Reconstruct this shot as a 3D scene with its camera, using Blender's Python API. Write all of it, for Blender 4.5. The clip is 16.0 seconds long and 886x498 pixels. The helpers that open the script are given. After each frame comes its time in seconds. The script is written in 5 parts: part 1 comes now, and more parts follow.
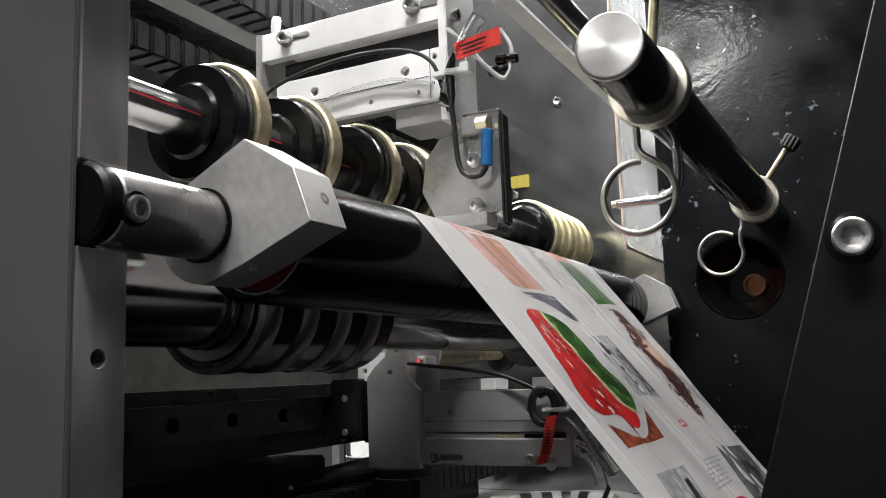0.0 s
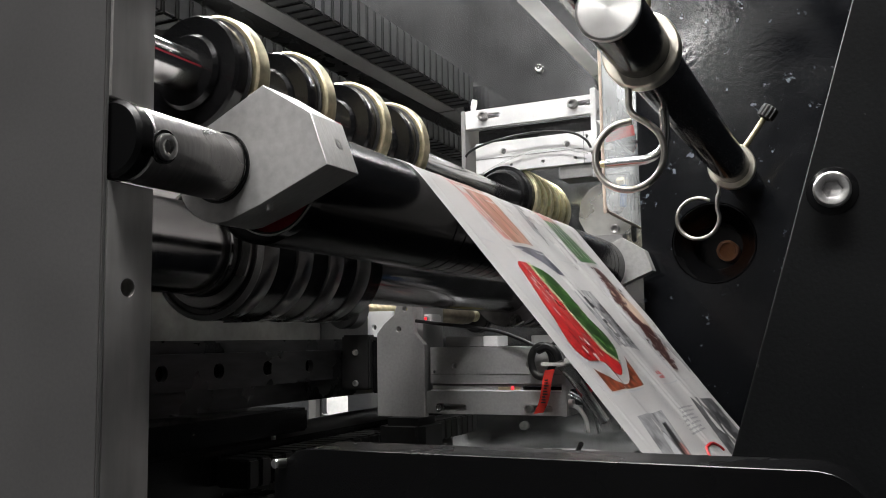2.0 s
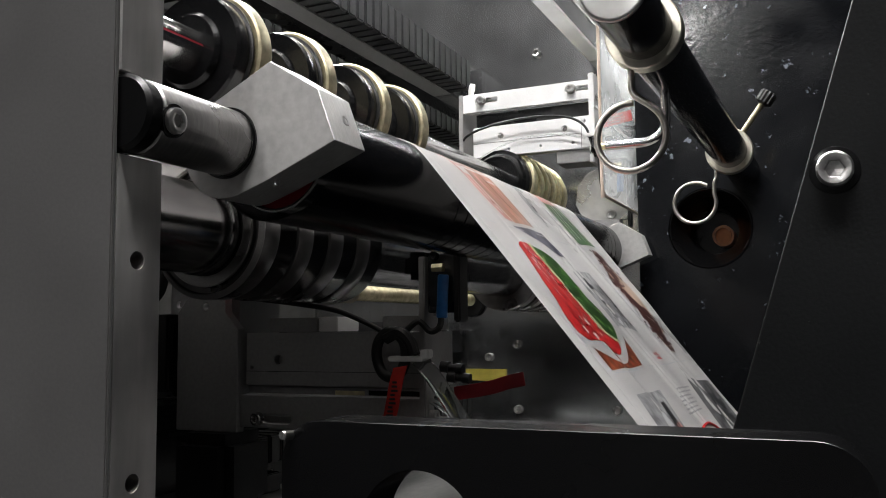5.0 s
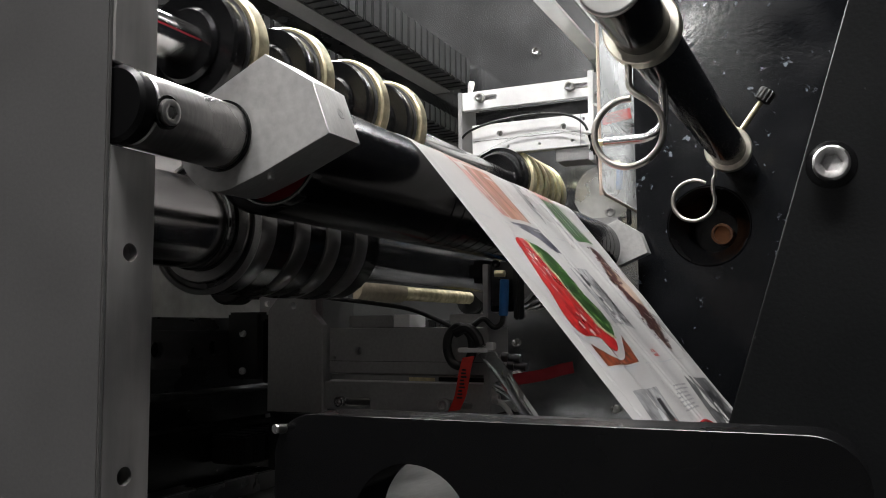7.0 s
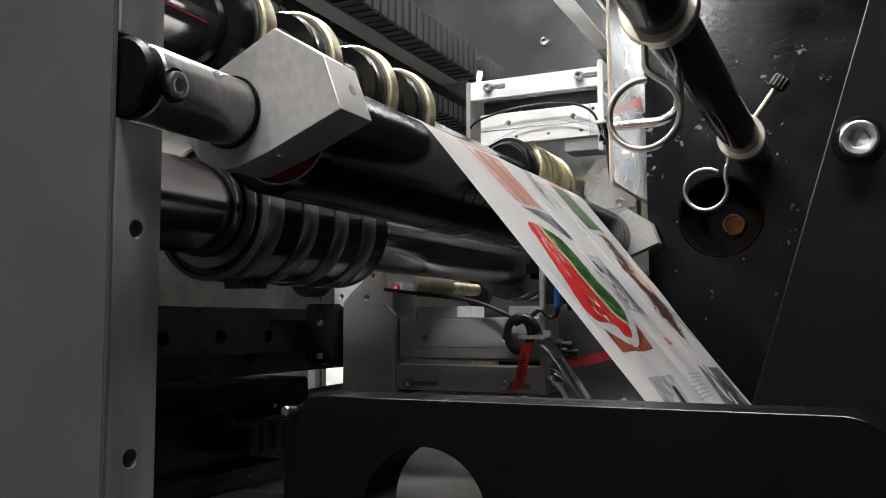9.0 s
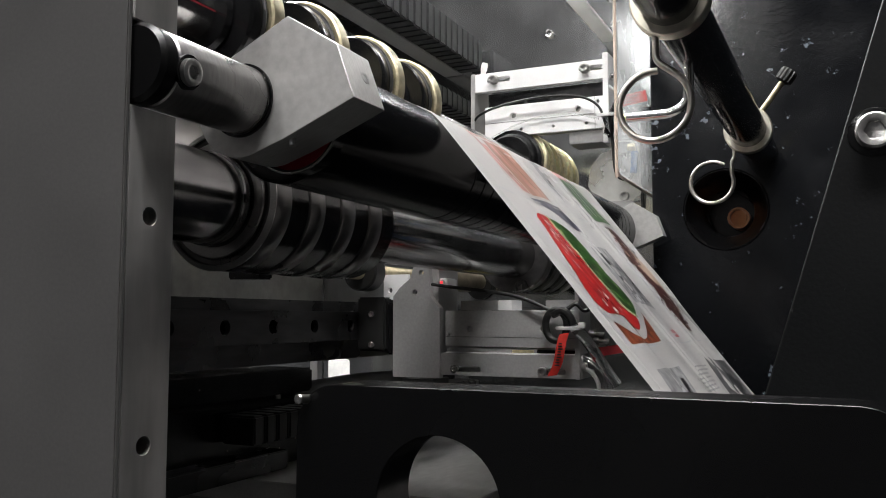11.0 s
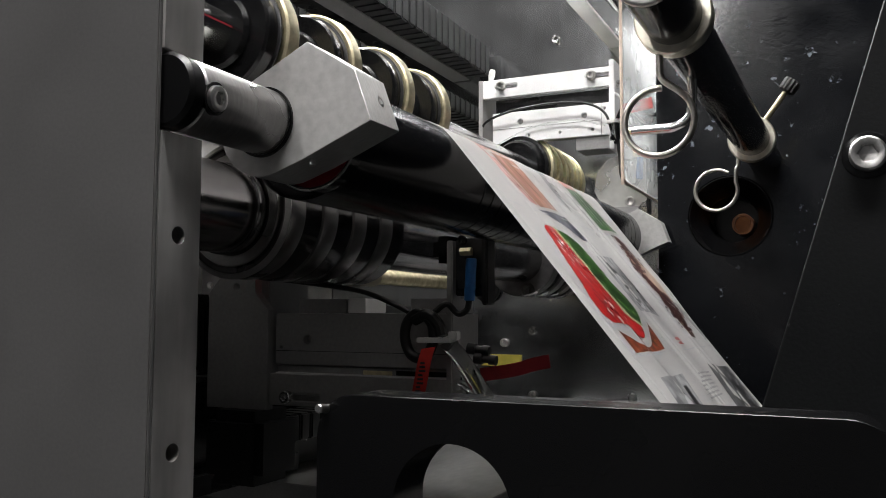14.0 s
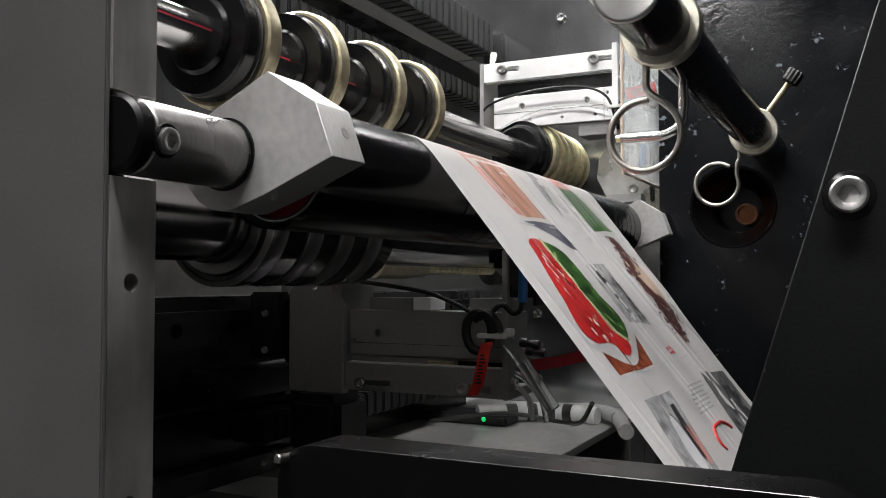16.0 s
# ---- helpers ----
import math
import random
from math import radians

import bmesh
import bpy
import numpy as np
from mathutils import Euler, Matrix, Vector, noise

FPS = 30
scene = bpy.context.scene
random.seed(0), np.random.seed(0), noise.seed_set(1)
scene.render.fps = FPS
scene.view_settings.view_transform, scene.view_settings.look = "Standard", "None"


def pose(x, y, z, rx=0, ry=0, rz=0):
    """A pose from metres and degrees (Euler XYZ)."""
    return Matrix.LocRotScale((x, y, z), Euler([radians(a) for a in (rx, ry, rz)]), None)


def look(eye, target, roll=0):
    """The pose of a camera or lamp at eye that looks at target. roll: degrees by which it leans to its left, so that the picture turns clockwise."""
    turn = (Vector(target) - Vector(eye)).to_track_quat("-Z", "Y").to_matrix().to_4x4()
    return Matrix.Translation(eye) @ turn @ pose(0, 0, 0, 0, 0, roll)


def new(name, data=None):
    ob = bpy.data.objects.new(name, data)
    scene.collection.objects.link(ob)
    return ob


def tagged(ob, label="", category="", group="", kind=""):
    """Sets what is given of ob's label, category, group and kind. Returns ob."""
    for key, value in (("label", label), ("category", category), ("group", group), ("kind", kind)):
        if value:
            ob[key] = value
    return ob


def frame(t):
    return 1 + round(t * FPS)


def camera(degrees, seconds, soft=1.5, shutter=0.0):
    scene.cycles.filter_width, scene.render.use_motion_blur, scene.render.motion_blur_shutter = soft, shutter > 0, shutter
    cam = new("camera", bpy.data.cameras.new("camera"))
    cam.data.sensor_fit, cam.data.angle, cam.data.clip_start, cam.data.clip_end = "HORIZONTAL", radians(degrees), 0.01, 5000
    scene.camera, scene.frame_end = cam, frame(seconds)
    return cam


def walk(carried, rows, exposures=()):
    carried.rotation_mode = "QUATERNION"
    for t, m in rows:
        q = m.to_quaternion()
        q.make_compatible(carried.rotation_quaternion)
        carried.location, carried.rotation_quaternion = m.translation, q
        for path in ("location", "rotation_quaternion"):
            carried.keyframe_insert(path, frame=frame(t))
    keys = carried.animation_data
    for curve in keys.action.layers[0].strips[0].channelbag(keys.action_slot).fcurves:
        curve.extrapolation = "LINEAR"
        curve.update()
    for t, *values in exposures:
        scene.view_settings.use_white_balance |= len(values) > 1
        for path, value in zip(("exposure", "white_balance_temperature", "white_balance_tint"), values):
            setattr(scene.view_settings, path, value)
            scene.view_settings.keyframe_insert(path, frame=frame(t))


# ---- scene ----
cam = camera(54.6, 16.0, 0.9)
PATH = [
    (0, (-0.012, -0.014, 1.291), (-0.914, 1.747, 1.58), -2.1),
    (0.5, (-0.013, -0.021, 1.281), (-0.903, 1.746, 1.569), -2.0),
    (1, (-0.013, -0.031, 1.279), (-0.9, 1.742, 1.542), -1.6),
    (1.5, (-0.012, -0.037, 1.276), (-0.886, 1.746, 1.515), -1.4),
    (2, (-0.018, -0.044, 1.276), (-0.864, 1.755, 1.491), -1.0),
    (2.5, (-0.02, -0.042, 1.265), (-0.852, 1.767, 1.454), -1.0),
    (3, (-0.027, -0.045, 1.267), (-0.848, 1.771, 1.441), -0.7),
    (3.5, (-0.024, -0.043, 1.268), (-0.843, 1.773, 1.445), -0.6),
    (4, (-0.025, -0.046, 1.269), (-0.851, 1.766, 1.45), -0.6),
    (6.5, (-0.018, -0.051, 1.271), (-0.853, 1.756, 1.456), -0.6),
    (7, (-0.021, -0.047, 1.268), (-0.854, 1.762, 1.45), -0.4),
    (7.5, (-0.023, -0.039, 1.263), (-0.861, 1.768, 1.44), -0.4),
    (8, (-0.022, -0.032, 1.261), (-0.866, 1.772, 1.441), -0.5),
    (8.5, (-0.025, -0.032, 1.257), (-0.87, 1.772, 1.435), -0.4),
    (9, (-0.03, -0.038, 1.261), (-0.874, 1.767, 1.433), -0.2),
    (11.5, (-0.036, -0.041, 1.259), (-0.884, 1.764, 1.412), 0.2),
    (12, (-0.034, -0.044, 1.26), (-0.886, 1.76, 1.41), 0.3),
    (12.5, (-0.032, -0.046, 1.262), (-0.885, 1.756, 1.413), 0.3),
    (13, (-0.03, -0.052, 1.264), (-0.888, 1.748, 1.417), 0.2),
    (13.5, (-0.031, -0.057, 1.263), (-0.891, 1.742, 1.417), 0.1),
    (14, (-0.03, -0.06, 1.266), (-0.888, 1.74, 1.421), 0.2),
    (14.5, (-0.031, -0.062, 1.268), (-0.89, 1.737, 1.422), 0.3),
    (15, (-0.031, -0.06, 1.265), (-0.887, 1.741, 1.415), 0.4),
    (15.5, (-0.029, -0.055, 1.263), (-0.885, 1.747, 1.403), 0.4),
    (15.7, (-0.029, -0.049, 1.263), (-0.882, 1.754, 1.399), 0.3),
    (15.8, (-0.026, -0.046, 1.272), (-0.882, 1.757, 1.404), 0.0),
    (15.9, (-0.020, -0.043, 1.289), (-0.885, 1.756, 1.413), 0.0),
    (16, (-0.013, -0.038, 1.304), (-0.906, 1.75, 1.377), -0.0),
]
walk(cam, [(t, look(eye, target, roll)) for t, eye, target, roll in PATH])

# ---- world and lamps ----
world = bpy.data.worlds.new("hall_air")
scene.world = world
world.use_nodes = True
world.node_tree.nodes["Background"].inputs[0].default_value = (0.8, 0.85, 1.0, 1)
world.node_tree.nodes["Background"].inputs[1].default_value = 0.006
scene.view_settings.exposure = 0.0

# the last two are added to brighten the cabinet and the lower far wall
LAMPS = [(-1.0, -3.45, 3.35, 42, 0.45, 0.45), (0.0, -0.22, 3.35, 80, 1.2, 0.3), (-0.1, 1.0, 3.35, 7, 1.2, 0.3), (-1.35, 0.35, 3.35, 20, 0.4, 1.2), (-1.5, 1.9, 3.35, 90, 0.4, 1.2), (-2.5, 0.95, 3.35, 90, 0.4, 1.2)]


# ---- materials ----
def nodes_of(name):
    m = bpy.data.materials.new(name)
    m.use_nodes = True
    nt = m.node_tree
    return m, nt, nt.nodes["Principled BSDF"]


def surface(name, color, rough=0.5, metal=0.0, vary=0.15, grain=60.0, stretch=(1, 1, 1), bump=0.05, rough_vary=0.1, spec=0.5, coat=0.0, stains=0.1):
    """Grain at a fine scale and stains at a coarse one, both in object space."""
    m, nt, p = nodes_of(name)
    n, l = nt.nodes, nt.links
    tc = n.new("ShaderNodeTexCoord")
    mp = n.new("ShaderNodeMapping")
    mp.inputs["Scale"].default_value = stretch
    l.new(tc.outputs["Object"], mp.inputs["Vector"])
    fine = n.new("ShaderNodeTexNoise")
    fine.inputs["Scale"].default_value, fine.inputs["Detail"].default_value = grain, 5
    l.new(mp.outputs["Vector"], fine.inputs["Vector"])
    broad = n.new("ShaderNodeTexNoise")
    broad.inputs["Scale"].default_value, broad.inputs["Detail"].default_value = 14, 4
    l.new(tc.outputs["Object"], broad.inputs["Vector"])
    def ramp(src, lo, hi):
        r = n.new("ShaderNodeMapRange")
        r.inputs["From Min"].default_value, r.inputs["From Max"].default_value = 0.3, 0.7
        r.inputs["To Min"].default_value, r.inputs["To Max"].default_value = lo, hi
        l.new(src.outputs["Fac"], r.inputs["Value"])
        return r
    a, b = ramp(fine, 1 - vary, 1 + vary), ramp(broad, 1 - stains, 1 + stains)
    mul = n.new("ShaderNodeMath")
    mul.operation = "MULTIPLY"
    l.new(a.outputs["Result"], mul.inputs[0])
    l.new(b.outputs["Result"], mul.inputs[1])
    sc = n.new("ShaderNodeVectorMath")
    sc.operation = "SCALE"
    sc.inputs[0].default_value = color
    l.new(mul.outputs["Value"], sc.inputs["Scale"])
    l.new(sc.outputs["Vector"], p.inputs["Base Color"])
    rr = ramp(broad, max(0.03, rough - rough_vary), min(1, rough + rough_vary))
    l.new(rr.outputs["Result"], p.inputs["Roughness"])
    p.inputs["Metallic"].default_value = metal
    p.inputs["Specular IOR Level"].default_value = spec
    p.inputs["Coat Weight"].default_value = coat
    if bump:
        bp = n.new("ShaderNodeBump")
        bp.inputs["Strength"].default_value, bp.inputs["Distance"].default_value = bump, 0.002
        l.new(fine.outputs["Fac"], bp.inputs["Height"])
        l.new(bp.outputs["Normal"], p.inputs["Normal"])
    return m


def clear(name, color, rough=0.05, ior=1.49):
    m, nt, p = nodes_of(name)
    p.inputs["Base Color"].default_value = (*color, 1)
    p.inputs["Roughness"].default_value = rough
    p.inputs["IOR"].default_value = ior
    p.inputs["Transmission Weight"].default_value = 1
    return m


def sheet_clear(name):
    """Thin clear sheet with a faint gloss; its uneven milky haze imitates reflected light."""
    m, nt, p = nodes_of(name)
    n, l = nt.nodes, nt.links
    t, g, d, haze, mix = (n.new("ShaderNode" + k) for k in ("BsdfTransparent", "BsdfGlossy", "BsdfTranslucent", "MixShader", "MixShader"))
    t.inputs["Color"].default_value = (0.93, 0.94, 0.94, 1)
    g.inputs["Roughness"].default_value = 0.05
    # white veil in the sheet's colour, in place of a bright reflection
    d.inputs["Color"].default_value = (0.9, 0.92, 0.93, 1)
    tc, noise, r = n.new("ShaderNodeTexCoord"), n.new("ShaderNodeTexNoise"), n.new("ShaderNodeMapRange")
    noise.inputs["Scale"].default_value, noise.inputs["Detail"].default_value = 9, 4
    r.inputs["From Min"].default_value, r.inputs["From Max"].default_value = 0.3, 0.7
    r.inputs["To Min"].default_value, r.inputs["To Max"].default_value = 0.12, 0.34
    l.new(tc.outputs["Object"], noise.inputs["Vector"])
    l.new(noise.outputs["Fac"], r.inputs["Value"])
    l.new(r.outputs["Result"], haze.inputs["Fac"])
    mix.inputs["Fac"].default_value = 0.09
    l.new(t.outputs["BSDF"], haze.inputs[1])
    l.new(d.outputs["BSDF"], haze.inputs[2])
    l.new(haze.outputs["Shader"], mix.inputs[1])
    l.new(g.outputs["BSDF"], mix.inputs[2])
    l.new(mix.outputs["Shader"], n["Material Output"].inputs["Surface"])
    return m


def glow(name, color, power):
    m, nt, p = nodes_of(name)
    p.inputs["Base Color"].default_value = (*color, 1)
    p.inputs["Emission Color"].default_value = (*color, 1)
    p.inputs["Emission Strength"].default_value = power
    return m


def scuffed(m, color, scale, cut, soft=0.03):
    """Sparse pale scuffs and drips over the base colour."""
    nt = m.node_tree
    n, l = nt.nodes, nt.links
    p = next(q for q in n if q.type == "BSDF_PRINCIPLED")
    base = p.inputs["Base Color"].links[0].from_socket
    tc, noise = n.new("ShaderNodeTexCoord"), n.new("ShaderNodeTexNoise")
    noise.inputs["Scale"].default_value, noise.inputs["Detail"].default_value, noise.inputs["Roughness"].default_value = scale, 6, 0.62
    l.new(tc.outputs["Object"], noise.inputs["Vector"])
    r = n.new("ShaderNodeMapRange")
    r.inputs["From Min"].default_value, r.inputs["From Max"].default_value = cut, cut + soft
    l.new(noise.outputs["Fac"], r.inputs["Value"])
    mx = n.new("ShaderNodeMix")
    mx.data_type = "RGBA"
    l.new(r.outputs["Result"], mx.inputs["Factor"])
    l.new(base, mx.inputs["A"])
    mx.inputs["B"].default_value = (*color, 1)
    l.new(mx.outputs["Result"], p.inputs["Base Color"])


PAINT_GREY = surface("grey_plate_paint", (0.078, 0.0755, 0.0755), 0.6, 0, 0.06, 500, bump=0.03)
BRUSHED_Z = surface("brushed_aluminium", (0.5, 0.49, 0.48), 0.42, 0.9, 0.25, 60, (4, 1, 0.15), 0.06, 0.12, stains=0.3)
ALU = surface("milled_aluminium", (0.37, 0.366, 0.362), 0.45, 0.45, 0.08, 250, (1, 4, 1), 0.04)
CLAMP_ALU = surface("ground_aluminium", (0.5, 0.495, 0.485), 0.5, 0.6, 0.1, 200, (1, 4, 1), 0.05, 0.08, stains=0.12)
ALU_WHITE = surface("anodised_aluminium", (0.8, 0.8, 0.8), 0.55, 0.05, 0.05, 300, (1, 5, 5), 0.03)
ALU_WALL = surface("rolled_aluminium_sheet", (0.62, 0.63, 0.64), 0.16, 0.97, 0.06, 40, (3, 1, 0.15), 0.03, 0.02, stains=0.03)
TRAY_ALU = surface("dull_tray_sheet", (0.5, 0.5, 0.49), 0.38, 0.7, 0.08, 40, (3, 1, 1), 0.03, 0.08, stains=0.15)
REAR_GREY = surface("rear_sheet_grey", (0.3, 0.295, 0.285), 0.4, 0.5, 0.08, 60, bump=0.03, stains=0.2)
RING_STEEL = surface("dark_ground_steel", (0.17, 0.165, 0.165), 0.3, 0.9, 0.15, 100, (1, 0.2, 1), 0.03, 0.08, stains=0.2)
SHAFT_STEEL = surface("turned_shaft_steel", (0.36, 0.35, 0.345), 0.3, 1.0, 0.12, 90, (1, 6, 1), 0.03, 0.08, stains=0.15)
DARK_CHROME = surface("dark_polished_shaft", (0.3, 0.296, 0.3), 0.17, 1.0, 0.1, 60, (1, 0.3, 1), 0.02, 0.05, stains=0.12)
NUT_BRONZE = surface("dull_bronze", (0.28, 0.24, 0.18), 0.45, 0.7, 0.15, 80)
STEEL = surface("ground_steel", (0.56, 0.55, 0.54), 0.3, 1.0, 0.1, 120, (6, 1, 6), 0.03)
CHROME = surface("polished_chrome", (0.72, 0.71, 0.7), 0.2, 1.0, 0.05, 80, (1, 1, 1), 0.01, 0.05)
WIRE = surface("dull_nickel_wire", (0.5, 0.47, 0.43), 0.3, 1.0, 0.12, 120, (1, 1, 1), 0.03, 0.06)
NICKEL = surface("worn_nickel", (0.46, 0.41, 0.28), 0.45, 1.0, 0.28, 90, (1, 1, 1), 0.05, 0.1, stains=0.25)
PLATED = surface("nickel_plate", (0.7, 0.66, 0.56), 0.33, 1.0, 0.2, 90, (1, 1, 1), 0.05, 0.12, stains=0.3)
BRASS = surface("worn_brass", (0.92, 0.84, 0.56), 0.45, 1.0, 0.2, 120, (1, 1, 1), 0.06, 0.1, stains=0.25)
BLACK_STEEL = surface("blackened_steel", (0.006, 0.006, 0.0065), 0.17, 0.05, 0.3, 150, (1, 1, 1), 0.08, 0.1, spec=0.4, stains=0.3)
BLACK_RUBBER = surface("black_roller_sleeve", (0.0028, 0.0028, 0.0033), 0.18, 0.0, 0.3, 60, (1, 3, 1), 0.02, 0.05, 0.12)
BLACK_PLASTIC = surface("black_plastic", (0.008, 0.008, 0.008), 0.45, 0, 0.15, 300, bump=0.05)
BLACK_PAINT = surface("gloss_black_paint", (0.0045, 0.005, 0.0062), 0.18, 0, 0.2, 110, bump=0.11, rough_vary=0.08, spec=0.4)
scuffed(BLACK_PAINT, (0.16, 0.18, 0.21), 60, 0.66)
scuffed(BLACK_PAINT, (0.1, 0.115, 0.14), 42, 0.685, 0.02)
BLACK_MATT = surface("satin_black_paint", (0.003, 0.003, 0.0033), 0.26, 0, 0.15, 500, bump=0.03, rough_vary=0.08, spec=0.3)
CHARCOAL = surface("charcoal_paint", (0.0062, 0.0066, 0.0071), 0.46, 0, 0.2, 500, bump=0.08, rough_vary=0.1, spec=0.16)
DARK_METAL = surface("dark_oxide_rail", (0.07, 0.07, 0.072), 0.3, 0.8, 0.2, 100, (1, 0.2, 1), 0.04)
PAPER = surface("coated_label_paper", (0.45, 0.442, 0.438), 0.33, 0, 0.02, 40, (12, 1, 12), 0.02, 0.08, 0.4, stains=0.03)


def let_through(m, share):
    """Thin paper lets some of the light through to its other side."""
    nt = m.node_tree
    p = next(q for q in nt.nodes if q.type == "BSDF_PRINCIPLED")
    out = next(q for q in nt.nodes if q.type == "OUTPUT_MATERIAL")
    tl, mx = nt.nodes.new("ShaderNodeBsdfTranslucent"), nt.nodes.new("ShaderNodeMixShader")
    tl.inputs["Color"].default_value = (0.75, 0.72, 0.7, 1)
    mx.inputs["Fac"].default_value = share
    nt.links.new(p.outputs[0], mx.inputs[1])
    nt.links.new(tl.outputs[0], mx.inputs[2])
    nt.links.new(mx.outputs[0], out.inputs["Surface"])


let_through(PAPER, 0.22)
scuffed(BLACK_MATT, (0.05, 0.048, 0.046), 170, 0.74)
scuffed(CHARCOAL, (0.04, 0.04, 0.04), 180, 0.7)
scuffed(BLACK_STEEL, (0.25, 0.24, 0.22), 120, 0.7)
COPPER = surface("orange_brown_plastic", (0.45, 0.17, 0.06), 0.4, 0, 0.15, 80)
BLUE = surface("blue_shrink_sleeve", (0.012, 0.12, 0.34), 0.4, 0, 0.15, 200)
RED_TAG = surface("red_paper_tag", (0.62, 0.03, 0.02), 0.5, 0, 0.12, 90)
WHITE_PLASTIC = surface("white_plastic", (0.75, 0.75, 0.73), 0.45, 0, 0.05, 100)
YELLOW = surface("yellow_label", (0.48, 0.4, 0.07), 0.5, 0, 0.12, 60)
ACRYLIC = sheet_clear("clear_acrylic")
HOSE = clear("clear_hose", (0.85, 0.87, 0.86), 0.15, 1.35)
LED_RED = glow("red_led", (1.0, 0.03, 0.04), 2.2)
LED_GREEN = glow("green_led", (0.02, 1.0, 0.25), 0.5)
LAMP_WHITE = glow("lamp_diffuser", (1.0, 0.98, 0.95), 12.0)
WALL_PAINT = surface("hall_wall_paint", (0.1, 0.102, 0.105), 0.8, 0, 0.05, 8)
FLOOR_EPOXY = surface("hall_floor_epoxy", (0.03, 0.031, 0.031), 0.6, 0, 0.1, 10)
INK_RED = surface("red_ink", (0.36, 0.011, 0.012), 0.35, 0, 0.25, 140, bump=0.0, stains=0.25)
INK_GREEN = surface("green_ink", (0.02, 0.066, 0.013), 0.35, 0, 0.7, 110, (1, 0.3, 1), 0.0, stains=0.5)
INK_BROWN = surface("brown_food_ink", (0.13, 0.028, 0.012), 0.35, 0, 0.9, 110, bump=0.0, stains=0.6)
INK_GREY = surface("grey_photo_ink", (0.22, 0.22, 0.225), 0.35, 0, 0.6, 130, bump=0.0, stains=0.3)
INK_DARK = surface("dark_photo_ink", (0.075, 0.075, 0.078), 0.35, 0, 0.9, 120, bump=0.0, stains=0.5)
INK_BLACK = surface("black_ink", (0.02, 0.02, 0.022), 0.35, 0, 0.3, 80, bump=0.0)
INK_BEIGE = surface("beige_ink", (0.36, 0.26, 0.2), 0.35, 0, 0.2, 60, bump=0.0)
INK_BEAN = surface("coffee_bean_ink", (0.04, 0.014, 0.013), 0.35, 0, 0.7, 150, bump=0.0, stains=0.5)
INK_PINK = surface("faded_red_ink", (0.42, 0.18, 0.16), 0.35, 0, 0.4, 50, (1, 1, 0.3), 0.0, stains=0.3)
INK_WOOD = surface("wood_board_ink", (0.27, 0.13, 0.085), 0.35, 0, 0.5, 60, (0.3, 2, 0.3), 0.0)
INK_LILAC = surface("lilac_photo_ink", (0.062, 0.06, 0.08), 0.35, 0, 0.7, 110, bump=0.0)
INK_LEAF = surface("pale_green_ink", (0.1, 0.2, 0.05), 0.35, 0, 0.3, 90, bump=0.0)
scuffed(INK_GREEN, (0.17, 0.26, 0.08), 85, 0.61, 0.06)
scuffed(INK_GREEN, (0.007, 0.02, 0.005), 60, 0.56, 0.08)
scuffed(INK_BROWN, (0.3, 0.12, 0.05), 90, 0.6, 0.06)
INK_GREEN_DARK = surface("dark_green_ink", (0.006, 0.022, 0.006), 0.35, 0, 0.4, 120, bump=0.0)
INK_RIM = surface("pale_rim_ink", (0.3, 0.31, 0.17), 0.35, 0, 0.3, 120, bump=0.0)
INK_RED_DARK = surface("dark_red_ink", (0.2, 0.006, 0.008), 0.35, 0, 0.3, 120, bump=0.0)
INK_PALE_RED = surface("pale_red_ink", (0.5, 0.42, 0.4), 0.35, 0, 0.2, 120, bump=0.0)
INK_TEXT = surface("dark_grey_ink", (0.24, 0.24, 0.245), 0.4, 0, 0.1, 200, bump=0.0)
INK_LINE = surface("pale_grey_ink", (0.45, 0.45, 0.46), 0.4, 0, 0.05, 60, bump=0.0)


# ---- mesh helpers ----
ORIGIN = {}


def thing(name, base, label, category, group="", kind=""):
    ob = new(name)
    ob.location = base
    ob.empty_display_size = 0.02
    ORIGIN[ob.name] = Vector(base)
    return tagged(ob, label, category, group, kind)


def part(name, bm, material, parent, label=""):
    """Links a bmesh in world coordinates as one mesh under a thing or part."""
    base = ORIGIN.get(parent.name, Vector()) if parent else Vector()
    bmesh.ops.translate(bm, verts=bm.verts, vec=-base)
    bmesh.ops.recalc_face_normals(bm, faces=bm.faces)
    me = bpy.data.meshes.new(name)
    bm.to_mesh(me)
    bm.free()
    me.materials.append(material)
    me.shade_smooth()
    me.set_sharp_from_angle(angle=radians(32))
    ob = new(name, me)
    if parent:
        ob.parent = parent
        ORIGIN[ob.name] = base
    if label:
        tagged(ob, label)
    return ob


def solo(name, bm, material, label, category, group="", kind=""):
    return tagged(part(name, bm, material, None), label, category, group, kind)


def soften(bm, width, seg=2):
    edges = [e for e in bm.edges if len(e.link_faces) == 2 and e.calc_face_angle(0) > 0.6]
    bmesh.ops.bevel(bm, geom=edges, offset=width, segments=seg, affect="EDGES", clamp_overlap=True)
    return bm


def box(x0, x1, y0, y1, z0, z1, bevel=0.0, bm=None):
    b = bmesh.new()
    bmesh.ops.create_cube(b, size=1, matrix=Matrix.Translation(((x0 + x1) / 2, (y0 + y1) / 2, (z0 + z1) / 2)) @ Matrix.Diagonal((abs(x1 - x0), abs(y1 - y0), abs(z1 - z0), 1)))
    if bevel:
        soften(b, bevel)
    return join(bm, b) if bm else b


def join(bm, other):
    me = bpy.data.meshes.new("joined")
    other.to_mesh(me)
    other.free()
    bm.from_mesh(me)
    bpy.data.meshes.remove(me)
    return bm


